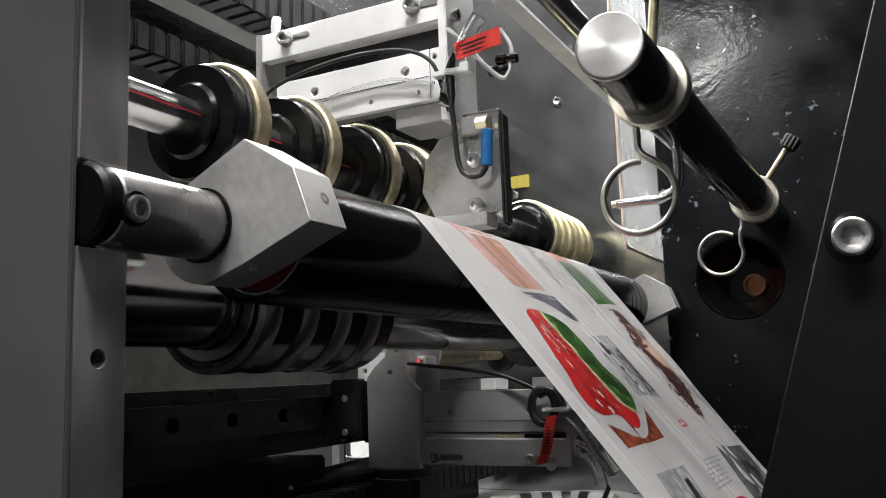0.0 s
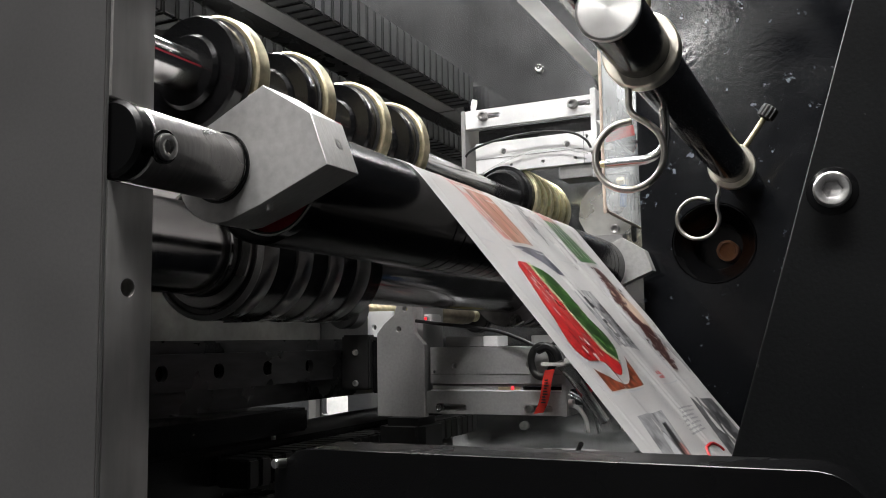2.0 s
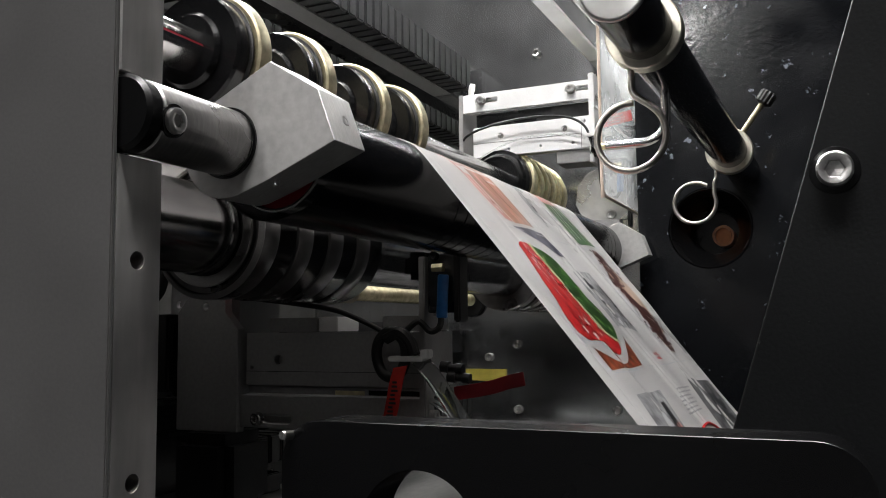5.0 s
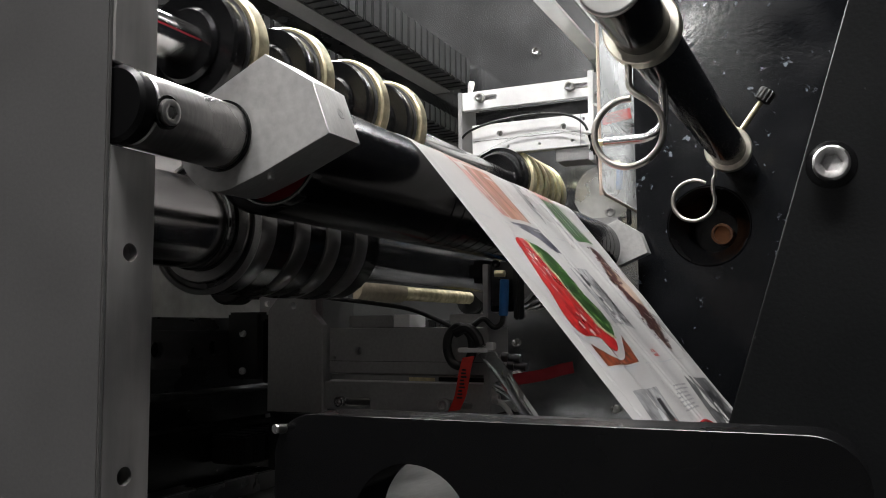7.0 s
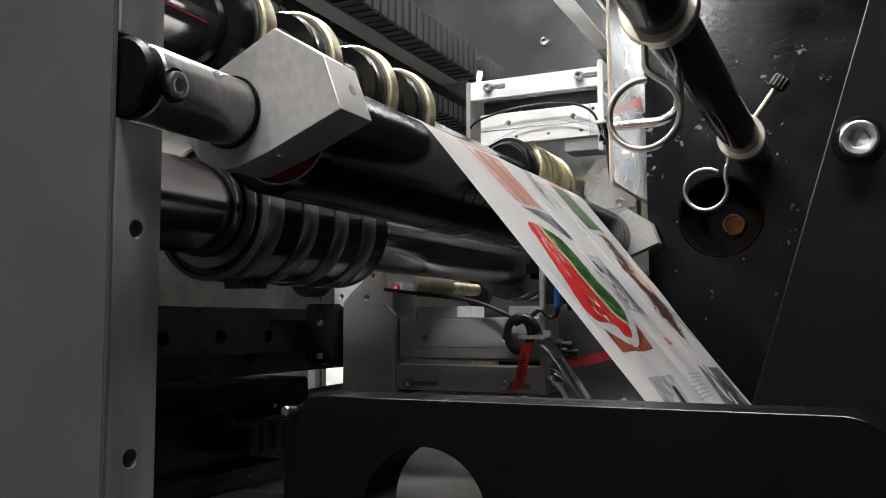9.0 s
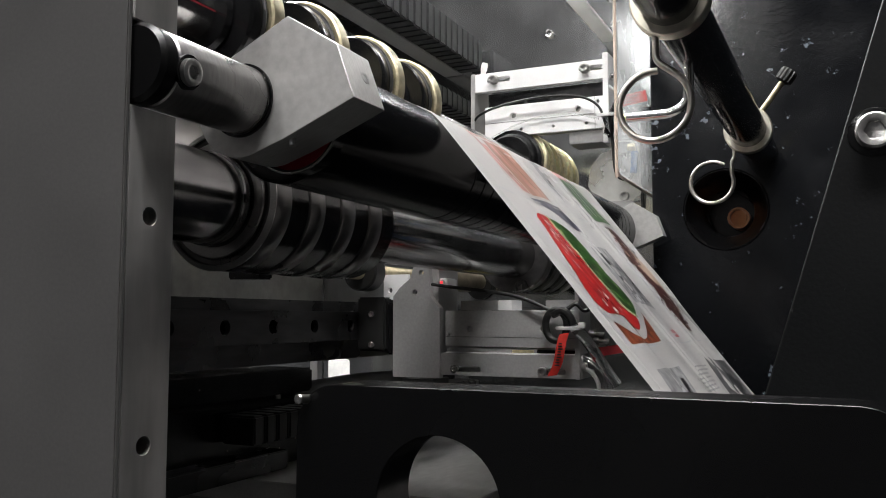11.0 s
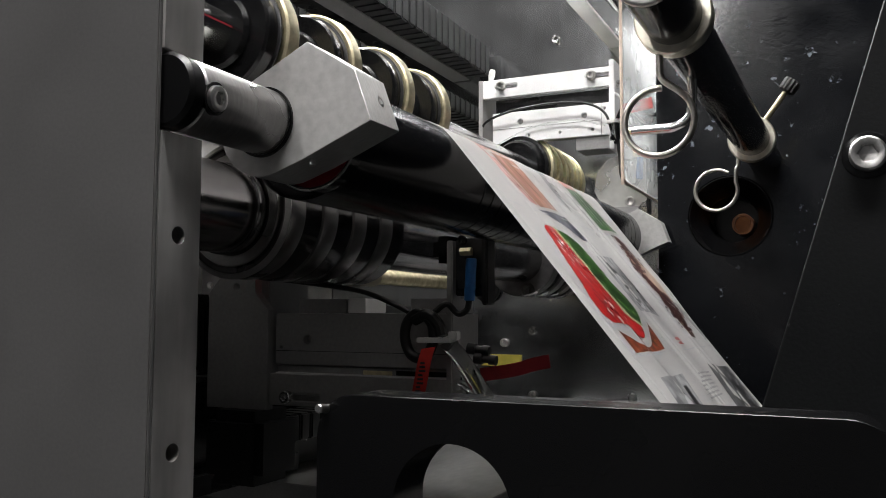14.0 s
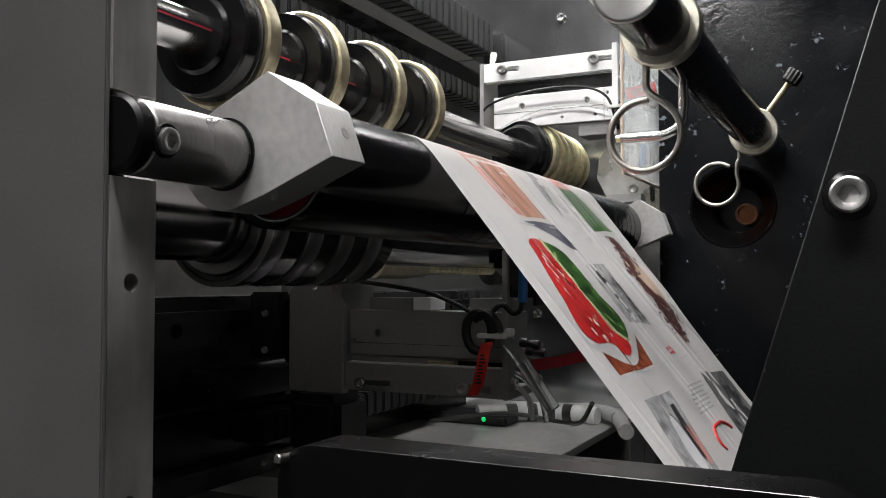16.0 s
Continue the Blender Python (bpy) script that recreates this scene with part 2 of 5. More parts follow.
def basis(direction):
    return Vector(direction).normalized().to_track_quat("Z", "Y").to_matrix()


def lathe(profile, origin, direction, seg=40, bm=None, hexed=(), hollow=False):
    """Turns (distance along, radius) pairs about an axis; rings named in hexed become hexagons."""
    b = bm or bmesh.new()
    o, m = Vector(origin), basis(direction)
    rings = []
    for i, (s, r) in enumerate(profile):
        ring = []
        for k in range(seg):
            a = 2 * math.pi * k / seg
            rr = r
            if i in hexed:
                rr = r / math.cos((a % (math.pi / 3)) - math.pi / 6) * 0.9
            ring.append(b.verts.new(o + m @ Vector((rr * math.cos(a), rr * math.sin(a), s))))
        rings.append(ring)
    for p, q in zip(rings, rings[1:]):
        for k in range(seg):
            b.faces.new((p[k], p[(k + 1) % seg], q[(k + 1) % seg], q[k]))
    if hollow:
        return b
    for ring, (s, r) in ((rings[0], profile[0]), (rings[-1], profile[-1])):
        if r > 1e-6:
            b.faces.new(ring)
    return b


def rod(p, q, r, seg=32, chamfer=0.0, bm=None):
    p, q = Vector(p), Vector(q)
    n = (q - p).length
    prof = [(0, r - chamfer), (chamfer, r), (n - chamfer, r), (n, r - chamfer)] if chamfer else [(0, r), (n, r)]
    return lathe(prof, p, q - p, seg, bm)


def capscrew(origin, direction, r, h, bm=None):
    """A socket head cap screw that stands on a surface."""
    return lathe([(-h * 0.2, r * 0.6), (0, r * 0.6), (0, r * 0.97), (h * 0.08, r), (h * 0.86, r), (h, r * 0.88), (h, r * 0.62), (h * 0.92, r * 0.52), (h * 0.4, r * 0.5), (h * 0.3, 0.00001)], origin, direction, 36, bm, (7, 8))


def smooth_path(points, n=8):
    pts = [Vector(p) for p in points]
    ext = [2 * pts[0] - pts[1], *pts, 2 * pts[-1] - pts[-2]]
    out = []
    for a, b, c, d in zip(ext, ext[1:], ext[2:], ext[3:]):
        for k in range(n):
            t = k / n
            out.append(0.5 * (2 * b + (c - a) * t + (2 * a - 5 * b + 4 * c - d) * t * t + (3 * b - a - 3 * c + d) * t ** 3))
    return out + [pts[-1]]


def tube(points, r, seg=12, n=8, bm=None, closed_ends=True):
    b = bm or bmesh.new()
    path = smooth_path(points, n) if n > 1 else [Vector(p) for p in points]
    side = None
    rings = []
    for i, p in enumerate(path):
        d = (path[min(i + 1, len(path) - 1)] - path[max(i - 1, 0)]).normalized()
        if side is None:
            side = d.orthogonal().normalized()
        side = (side - d * side.dot(d)).normalized()
        up = d.cross(side)
        rings.append([b.verts.new(p + r * (math.cos(2 * math.pi * k / seg) * side + math.sin(2 * math.pi * k / seg) * up)) for k in range(seg)])
    for p, q in zip(rings, rings[1:]):
        for k in range(seg):
            b.faces.new((p[k], p[(k + 1) % seg], q[(k + 1) % seg], q[k]))
    if closed_ends:
        b.faces.new(rings[0])
        b.faces.new(rings[-1])
    return b


def circle2(cx, cy, r, n=28):
    return [(cx + r * math.cos(2 * math.pi * k / n), cy + r * math.sin(2 * math.pi * k / n)) for k in range(n)]


def slot2(cx, cy, length, r, n=10):
    out = []
    for sgn, a0 in ((1, -90), (-1, 90)):
        for k in range(n + 1):
            a = radians(a0 + 180 * k / n)
            out.append((cx + sgn * (length / 2 - r) + r * math.cos(a), cy + r * math.sin(a)))
    return out


def holed(outer, holes, y0, y1, bevel=0.0):
    """A plate in the x-z plane from y0 to y1, with openings through it."""
    b = bmesh.new()
    for loop in (outer, *holes):
        vs = [b.verts.new((x, y0, z)) for x, z in loop]
        for p, q in zip(vs, vs[1:] + vs[:1]):
            b.edges.new((p, q))
    bmesh.ops.triangle_fill(b, edges=b.edges[:], use_beauty=True, use_dissolve=False)
    bmesh.ops.dissolve_limit(b, angle_limit=0.01, verts=b.verts[:], edges=b.edges[:])
    faces = b.faces[:]
    res = bmesh.ops.extrude_face_region(b, geom=faces, use_keep_orig=True)
    bmesh.ops.translate(b, verts=[g for g in res["geom"] if isinstance(g, bmesh.types.BMVert)], vec=(0, y1 - y0, 0))
    if bevel:
        bmesh.ops.recalc_face_normals(b, faces=b.faces)
        soften(b, bevel, 1)
    return b


def rect2(x0, x1, z0, z1):
    return [(x0, z0), (x1, z0), (x1, z1), (x0, z1)]


def round_rect2(x0, x1, z0, z1, r, n=8):
    out = []
    for cx, cz, a0 in ((x1 - r, z1 - r, 0), (x0 + r, z1 - r, 90), (x0 + r, z0 + r, 180), (x1 - r, z0 + r, 270)):
        out += [(cx + r * math.cos(radians(a0 + 90 * k / n)), cz + r * math.sin(radians(a0 + 90 * k / n))) for k in range(n + 1)]
    return out


def turned(bm, m):
    bmesh.ops.transform(bm, matrix=m, verts=bm.verts)
    return bm


def to_x(bm, x):
    """Turns an x-z plate so that it lies in the plane x, its own x along -y and its thickness along -x."""
    return turned(bm, Matrix(((0, -1, 0, x), (1, 0, 0, 0), (0, 0, 1, 0), (0, 0, 0, 1))))


# ---- the hall ----
def hall():
    solo("floor", box(-4.5, 4.5, -4.5, 4.5, -0.1, 0), FLOOR_EPOXY, "grey epoxy workshop floor", "floor", kind="structure")
    solo("ceiling", box(-4.5, 4.5, -4.5, 4.5, 3.5, 3.6), WALL_PAINT, "plain grey workshop ceiling", "ceiling", kind="structure")
    for n, b in (("wall_south", (-4.5, 4.5, -4.6, -4.5)), ("wall_north", (-4.5, 4.5, 4.5, 4.6)), ("wall_west", (-4.6, -4.5, -4.5, 4.5)), ("wall_east", (4.5, 4.6, -4.5, 4.5))):
        solo(n, box(*b, 0, 3.5), WALL_PAINT, "plain grey workshop wall", "wall", kind="structure")
    for x, y, z, watts, sx, sy in LAMPS:
        lamp = thing("ceiling_lamp", (x, y, 3.5), "white lamp panel placed out of view under the workshop ceiling", "lamp", "ceiling lamps")
        part("housing", box(x - sx / 2 - 0.03, x + sx / 2 + 0.03, y - sy / 2 - 0.03, y + sy / 2 + 0.03, z + 0.03, 3.5, 0.01), WHITE_PLASTIC, lamp)
        part("diffuser", box(x - sx / 2, x + sx / 2, y - sy / 2, y + sy / 2, z + 0.015, z + 0.032), LAMP_WHITE, lamp)
        d = bpy.data.lights.new("ceiling_light", "AREA")
        d.shape, d.size, d.size_y, d.energy, d.color = "RECTANGLE", sx, sy, watts, (1, 0.985, 0.975)
        o = new("ceiling_light", d)
        o.location = (x, y, z)


hall()

AX, AZ, AR = -0.318, 1.371, 0.038      # guide roller axis and radius
KX, KZ = -0.527, 1.514                 # knife shaft axis
LX, LZ = -0.53, 1.36                  # lower ring shaft axis
RX, RZ = -0.134, 1.472                 # hanger rod axis


# ---- frames ----
def frames():
    # near slab with a notch for the roller shaft
    slab = thing("side_plate", (-0.45, 0.247, 0.0), "thick grey machine side plate with a brushed edge", "machine plate")
    part("front_skin", box(-0.95, -0.3133, 0.231, 0.2338, 0.0, 1.62, 0.0006), PAINT_GREY, slab)
    part("core_slab", box(-0.95, -0.352, 0.234, 0.262, 0.0, 1.62), PAINT_GREY, slab)
    holes = [circle2(-0.247, z, 0.0042) for z in (1.003, 1.103, 1.203, 1.303, 1.503)]
    for z0, z1 in ((0.0, 1.3505), (1.3885, 1.62)):
        part("core_slab", box(-0.3518, -0.3225, 0.2342, 0.2618, z0, z1), PAINT_GREY, slab)
        inside = [h for h in holes if z0 < h[0][1] < z1]
        b = holed(rect2(-0.2616, -0.2341, z0, z1), inside, 0, 0.0085, 0.0008)
        part("edge_face", turned(b, Matrix(((0, 1, 0, -0.3218), (-1, 0, 0, 0), (0, 0, 1, 0), (0, 0, 0, 1)))), BRUSHED_Z, slab, "brushed bare aluminium edge with drilled holes")
    part("notch_lining", box(-0.3515, -0.333, 0.2342, 0.2605, 1.351, 1.388), BLACK_MATT, slab, "blackened lining of the notch")

    # black plate with the large bolt
    pl = thing("front_plate", (0.1, 0.39, 0.0), "satin black machine plate with a slanting edge", "machine plate")
    outline = [(-0.139, 1.0), (-0.004, 1.443), (0.05, 1.62), (0.75, 1.62), (0.75, 0.0), (-0.139, 0.0)]
    part("plate", holed(outline, [], 0.386, 0.411, 0.0006), CHARCOAL, pl)
    part("washer_seat", lathe([(-0.001, 0.0112), (0.0003, 0.0112), (0.0005, 0.0108), (0.0005, 0.0001)], (-0.0215, 0.386, 1.342), (0, -1, 0)), BLACK_STEEL, pl)
    part("bolt", capscrew((-0.0215, 0.385, 1.342), (0, -1, 0), 0.0082, 0.006), STEEL, pl, "bright steel socket head bolt")

    # low black cross plate with a round opening
    guard = thing("cross_plate", (-0.14, 0.29, 0.0), "black cross plate with a round opening and rounded corners", "machine plate")
    g = round_rect2(-0.262, -0.013, 0.0, 1.229, 0.02, 10)
    part("plate", holed(g, [circle2(-0.192, 1.181, 0.0285, 48)], 0.288, 0.318, 0.0025), BLACK_MATT, guard)
    part("peg", rod((-0.257, 0.293, 1.2215), (-0.257, 0.281, 1.2225), 0.0022, 16, 0.0005), STEEL, guard, "small bright steel peg")

    # far black frame plate with a deep bore
    far = thing("frame_plate", (-0.1, 1.14, 0.0), "gloss black frame plate with a large bored opening", "machine plate")
    part("plate", holed([(-0.269, 0.0), (0.9, 0.0), (0.9, 2.3), (-0.269, 2.3)], [circle2(-0.174, 1.4, 0.052, 48)], 1.13, 1.165, 0.001), BLACK_PAINT, far)
    part("bore_ring", lathe([(0.002, 0.0555), (-0.002, 0.0555), (-0.003, 0.0545), (-0.003, 0.052), (0.0, 0.0505), (0.012, 0.047), (0.03, 0.034), (0.05, 0.031), (0.075, 0.03), (0.075, 0.05), (0.002, 0.05), (0.002, 0.0555)], (-0.174, 1.133, 1.4), (0, 1, 0), 64, hollow=True), BLACK_MATT, far, "black rubber-lined bore")
    part("core", lathe([(0, 0.0112), (0.0, 0.0145), (0.03, 0.0145), (0.03, 0.0112), (0.0, 0.0112)], (-0.164, 1.185, 1.394), (0, 1, 0), 40, hollow=True), COPPER, far, "orange brown core inside the bore")
    part("core_plug", lathe([(0, 0.0001), (0, 0.0111)], (-0.164, 1.1885, 1.394), (0.25, 1, 0), 32, hollow=True), COPPER, far, "orange brown plug")
    part("bore_end", lathe([(0, 0.0001), (0, 0.05)], (-0.174, 1.216, 1.4), (0, 1, 0), 32, hollow=True), BLACK_MATT, far)

    # aluminium far side
    wall = thing("far_side_plate", (-0.6, 1.61, 0.0), "bright rolled aluminium side plate with socket screws", "machine plate")
    part("plate", holed(rect2(-1.3, 0.4, 0.0, 2.4), [round_rect2(-1.097, -1.03, 1.118, 1.165, 0.008, 4)], 1.6, 1.62, 0.001), ALU_WALL, wall)
    for x, zz in ((-0.564, 1.832), (-0.618, 1.237), (-0.617, 1.172), (-0.618, 1.107), (-0.418, 1.11), (-0.679, 1.211), (-0.671, 1.652), (-0.45, 1.9), (-0.43, 1.832)):
        part("screw", capscrew((x, 1.6, zz), (0, -1, 0), 0.0085, 0.008), STEEL, wall)
    part("label_plate", box(-0.732, -0.642, 1.5965, 1.5995, 1.163, 1.187, 0.0005), YELLOW, wall, "yellow warning label")
    part("label_plate", box(-0.68, -0.635, 1.5965, 1.5995, 1.664, 1.69, 0.0005), YELLOW, wall, "yellow warning label")

    # rear plate with an opening at its far end, and the tray
    rear = holed([(0.265, 0.0), (1.598, 0.0), (1.598, 2.0), (0.265, 2.0)], [rect2(1.34, 1.58, 1.03, 1.262), rect2(0.42, 1.56, 1.43, 1.74)], 0, 0.02, 0.001)
    solo("rear_plate", to_x(rear, -1.1), REAR_GREY, "dull grey rear plate of the machine with openings", "machine plate")
    tray = thing("tray", (-0.7, 1.1, 1.04), "pale aluminium drip tray under the slitter", "tray")
    part("floor_sheet", box(-1.098, -0.405, 0.825, 1.594, 1.048, 1.06, 0.001), TRAY_ALU, tray)
    part("front_lip", box(-1.098, -0.405, 0.82, 0.8245, 1.035, 1.0615, 0.001), ALU, tray)
    part("support", box(-1.098, -0.405, 1.5, 1.598, 0.0, 1.0475), PAINT_GREY, tray)
    bar = thing("lower_bar", (-0.72, 0.6, 1.04), "grey bar with a bright top edge over the tray", "bar")
    part("bar", box(-0.74, -0.7, 0.266, 0.905, 1.0617, 1.086, 0.0015), DARK_METAL, bar)
    cab = thing("white_cabinet", (-1.7, 2.7, 0.0), "white sheet metal cabinet beyond the machine", "cabinet")
    part("body", box(-2.3, -1.1, 2.32, 2.9, 0.08, 1.7, 0.01), WHITE_PLASTIC, cab)
    part("plinth", box(-2.27, -1.13, 2.35, 2.87, 0.0, 0.0798), BLACK_PLASTIC, cab, "dark plinth")
    door = part("door", box(-2.27, -1.705, 2.302, 2.318, 0.12, 1.66, 0.004), WHITE_PLASTIC, cab)
    part("handle", box(-1.74, -1.725, 2.28, 2.3018, 0.95, 1.1, 0.003), BLACK_PLASTIC, door)
    part("door", box(-1.695, -1.13, 2.302, 2.318, 0.12, 1.66, 0.004), WHITE_PLASTIC, cab)


# ---- roller, shaft and brackets ----
def bracket(name, y0, y1):
    b = thing(name, (-0.29, (y0 + y1) / 2, 1.34), "milled aluminium clamp bracket on the roller shaft", "bracket", "roller brackets")
    poly = [(-0.2865, 1.4105), (-0.257, 1.392), (-0.247, 1.3645), (-0.288, 1.3475)]
    poly += [(-0.3145 + 0.0285 * math.cos(radians(a)), 1.3685 + 0.0285 * math.sin(radians(a))) for a in range(-66, -175, -12)] + [(-0.343, 1.383)]
    part("body", holed(poly, [], y0, y1, 0.0003), CLAMP_ALU, b)
    ym = (y0 + y1) / 2
    n = Vector((0.029, 0, 0.011)).normalized()
    part("set_screw", lathe([(-0.002, 0.003), (0.0003, 0.003), (0.0003, 0.0018), (-0.0015, 0.0016), (-0.0015, 0.00001)], Vector((-0.2525, ym + 0.004, 1.379)), n, 20), STEEL, b)
    part("pin", rod((-0.2865, y0 + 0.006, 1.3495), (-0.2855, y0 + 0.005, 1.3445), 0.0018, 14, 0.0004), STEEL, b)
    return b


def rollers():
    shaft = thing("roller_shaft", (-0.313, 0.28, 1.369), "turned steel shaft end clamped in the side plate", "shaft")
    part("shaft", rod((-0.3135, 0.2448, 1.3695), (-0.3135, 0.3088, 1.3695), 0.0178, 48, 0.0008), SHAFT_STEEL, shaft)
    part("end_cap", rod((-0.3135, 0.2345, 1.3695), (-0.3135, 0.2447, 1.3695), 0.0181, 48, 0.002), BLACK_MATT, shaft, "black rubber end cap")
    part("counterbore", lathe([(-0.003, 0.0078), (0.0004, 0.0078), (0.0004, 0.0064), (-0.003, 0.0064)], (-0.2962, 0.2505, 1.3668), (1, 0, -0.1), 32), BLACK_STEEL, shaft)
    part("screw", capscrew((-0.2965, 0.2505, 1.3668), (1, 0, -0.1), 0.0061, 0.0032), STEEL, shaft, "bright socket head screw")
    part("seat_ring", lathe([(0, 0.0192), (0.0012, 0.0192), (0.0012, 0.0178), (0, 0.0178), (0, 0.0192)], (-0.3135, 0.3086, 1.3695), (0, 1, 0), 48, hollow=True), BLACK_STEEL, shaft)
    bracket("shaft_bracket", 0.31, 0.3405)
    bracket("shaft_bracket", 1.088, 1.1115)
    r = thing("guide_roller", (AX, 0.7, AZ - AR), "black sleeved guide roller that carries the paper web", "roller")
    prof = [(0.004, 0.031), (0, 0.0315), (0, AR - 0.002), (0.002, AR)]
    for y in [0.188 + 0.02 * k for k in range(26)]:
        prof += [(y, AR), (y + 0.0005, AR - 0.0009), (y + 0.0016, AR - 0.0009), (y + 0.0021, AR)]
    prof += [(0.722, AR), (0.724, AR - 0.002), (0.724, 0.03)]
    part("sleeve", lathe(prof, (AX, 0.352, AZ), (0, 1, 0), 72), BLACK_RUBBER, r)
    part("end_cap", lathe([(0, 0.0345), (0.003, 0.0001)], (AX, 0.3515, AZ), (0, 1, 0), 48), BLACK_MATT, r, "black end cap")
    bearing = part("bearing_ring", lathe([(0.01, 0.0308), (0.0008, 0.0308), (0, 0.0302), (0, 0.0288), (0.003, 0.0284), (0.01, 0.0284)], (-0.3055, 0.3425, 1.3668), (0, 1, 0), 56, hollow=True), BLACK_STEEL, r, "black bearing ring")
    part("ring_lip", lathe([(0.0006, 0.0309), (-0.0003, 0.0305), (-0.0003, 0.0299), (0.0006, 0.0297)], (-0.3055, 0.3425, 1.3668), (0, 1, 0), 56, hollow=True), STEEL, bearing, "thin bright lip")
    part("bearing_shield", lathe([(0, 0.0285), (0.001, 0.0001)], (-0.3055, 0.346, 1.3668), (0, 1, 0), 48), RED_SHADE, r, "dark red bearing shield")
    part("core", rod((AX, 0.3395, AZ), (AX, 0.36, AZ), 0.018), STEEL, r)
    part("core", rod((AX, 1.074, AZ), (AX, 1.13, AZ), 0.014), STEEL, r)


# colour of the red reflection painted on the knife shaft
RED_REFLECTION = surface("painted_red_reflection", (0.4, 0.025, 0.04), 0.35, 0, 0.4, 40, (1, 1, 1), 0.02, stains=0.4)
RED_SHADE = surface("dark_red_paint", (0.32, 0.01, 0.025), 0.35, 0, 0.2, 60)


def knife_disc(y, parent_group):
    k = thing("knife_disc", (KX, y, KZ), "black slitting knife holder with a brass-coloured rim", "knife", parent_group)
    part("hub", lathe([(0, 0.0188), (0, 0.031), (0.004, 0.034), (0.006, 0.034), (0.006, 0.05), (0.009, 0.052), (0.021, 0.052), (0.023, 0.0505), (0.033, 0.0505), (0.033, 0.0188)], (KX, y - 0.033, KZ), (0, 1, 0), 64), BLACK_STEEL, k)
    part("spring_groove", lathe([(0, 0.0505), (0.0012, 0.054), (0.0028, 0.054), (0.004, 0.0505)], (KX, y - 0.011, KZ), (0, 1, 0), 64), DARK_METAL, k)
    part("rim", lathe([(0, 0.0188), (0, 0.0565), (0.0015, 0.0588), (0.014, 0.0596), (0.0175, 0.058), (0.0175, 0.0188)], (KX, y - 0.006, KZ), (0, 1, 0), 72), NICKEL, k, "worn brass-coloured knife rim")
    return k


def knives():
    s = thing("knife_shaft", (KX, 0.9, KZ), "polished steel upper knife shaft", "shaft")
    part("shaft", rod((KX, 0.263, KZ), (KX, 1.6, KZ), 0.0186, 48), CHROME, s)
    # a thin red bar imitates a red reflection in the polished steel
    part("red_reflection", box(KX + 0.016, KX + 0.0189, 0.30, 0.80, KZ - 0.0004, KZ + 0.0018, 0.0004), RED_REFLECTION, s, "thin red reflection painted along the shaft")
    for y in (0.55, 0.659, 0.775, 0.871):
        knife_disc(y, "slitting knives")
    g = thing("ring_stack", (KX, 1.36, KZ), "stack of brass spacer rings on a black hub", "ring stack")
    part("hub", lathe([(0, 0.0188), (0, 0.038), (0.003, 0.041), (0.016, 0.047), (0.017, 0.052), (0.028, 0.053), (0.028, 0.0188)], (KX, 1.258, KZ), (0, 1, 0), 64), BLACK_STEEL, g)
    for k in range(6):
        y = 1.2865 + 0.034 * k
        part("ring", lathe([(0, 0.03), (0, 0.0555), (0.0015, 0.0578), (0.008, 0.0578), (0.011, 0.055), (0.026, 0.054), (0.0335, 0.053), (0.0335, 0.03)], (KX, y, KZ), (0, 1, 0), 64), BRASS, g)
    part("end_collar", lathe([(0, 0.0188), (0, 0.044), (0.03, 0.044), (0.034, 0.04), (0.034, 0.0188)], (KX, 1.491, KZ), (0, 1, 0), 48), BLACK_STEEL, g)

    part("bearing_collar", lathe([(0, 0.0187), (0, 0.024), (0.012, 0.024), (0.012, 0.0187)], (KX, 0.27, KZ), (0, 1, 0), 40), BLACK_STEEL, s, "black bearing collar")
    # lower shaft: polished journal, four wide rings, bare shaft, far rings
    s = thing("ring_shaft", (LX, 0.9, LZ), "polished lower slitting shaft with a thick journal", "shaft")
    part("shaft", rod((LX, 0.735, LZ), (LX, 1.598, LZ), 0.038, 56), DARK_CHROME, s)
    part("journal", lathe([(0, 0.038), (0.001, 0.0395), (0.272, 0.0395), (0.2725, 0.0408), (0.2745, 0.0412), (0.276, 0.0405), (0.2765, 0.0395), (0.2845, 0.0395), (0.2845, 0.02)], (LX, 0.2635, LZ), (0, 1, 0), 64), DARK_CHROME, s, "thick polished journal")
    for k in range(4):
        y = 0.55 + 0.0535 * k
        rr = thing("counter_ring", (LX, y + 0.02, LZ), "dark steel counter ring with a polished band", "ring", "counter rings")
        part("hub", lathe([(0.02, 0.041), (0.02, 0.0598), (0.021, 0.0605), (0.0525, 0.0605), (0.0525, 0.041)], (LX, y, LZ), (0, 1, 0), 64), BLACK_STEEL, rr, "black spacer")
        part("band", lathe([(0.0, 0.041), (0.0, 0.0515), (0.003, 0.0525), (0.003, 0.0565), (0.0008, 0.0575), (0.002, 0.0612), (0.003, 0.0618), (0.025, 0.0618), (0.026, 0.0612), (0.026, 0.041)], (LX, y, LZ), (0, 1, 0), 72), RING_STEEL, rr, "dark polished band")
    part("face_disc", lathe([(0, 0.0413), (-0.0012, 0.0418), (-0.0012, 0.0505), (0.0005, 0.0513)], (LX, 0.5495, LZ), (0, 1, 0), 64, hollow=True), STEEL, s, "ground steel face")
    part("bright_lip", lathe([(0.0008, 0.0572), (-0.0008, 0.0578), (0.0018, 0.0622), (0.003, 0.0623)], (LX, 0.5498, LZ), (0, 1, 0), 72, hollow=True), STEEL, s, "bright chamfered lip")
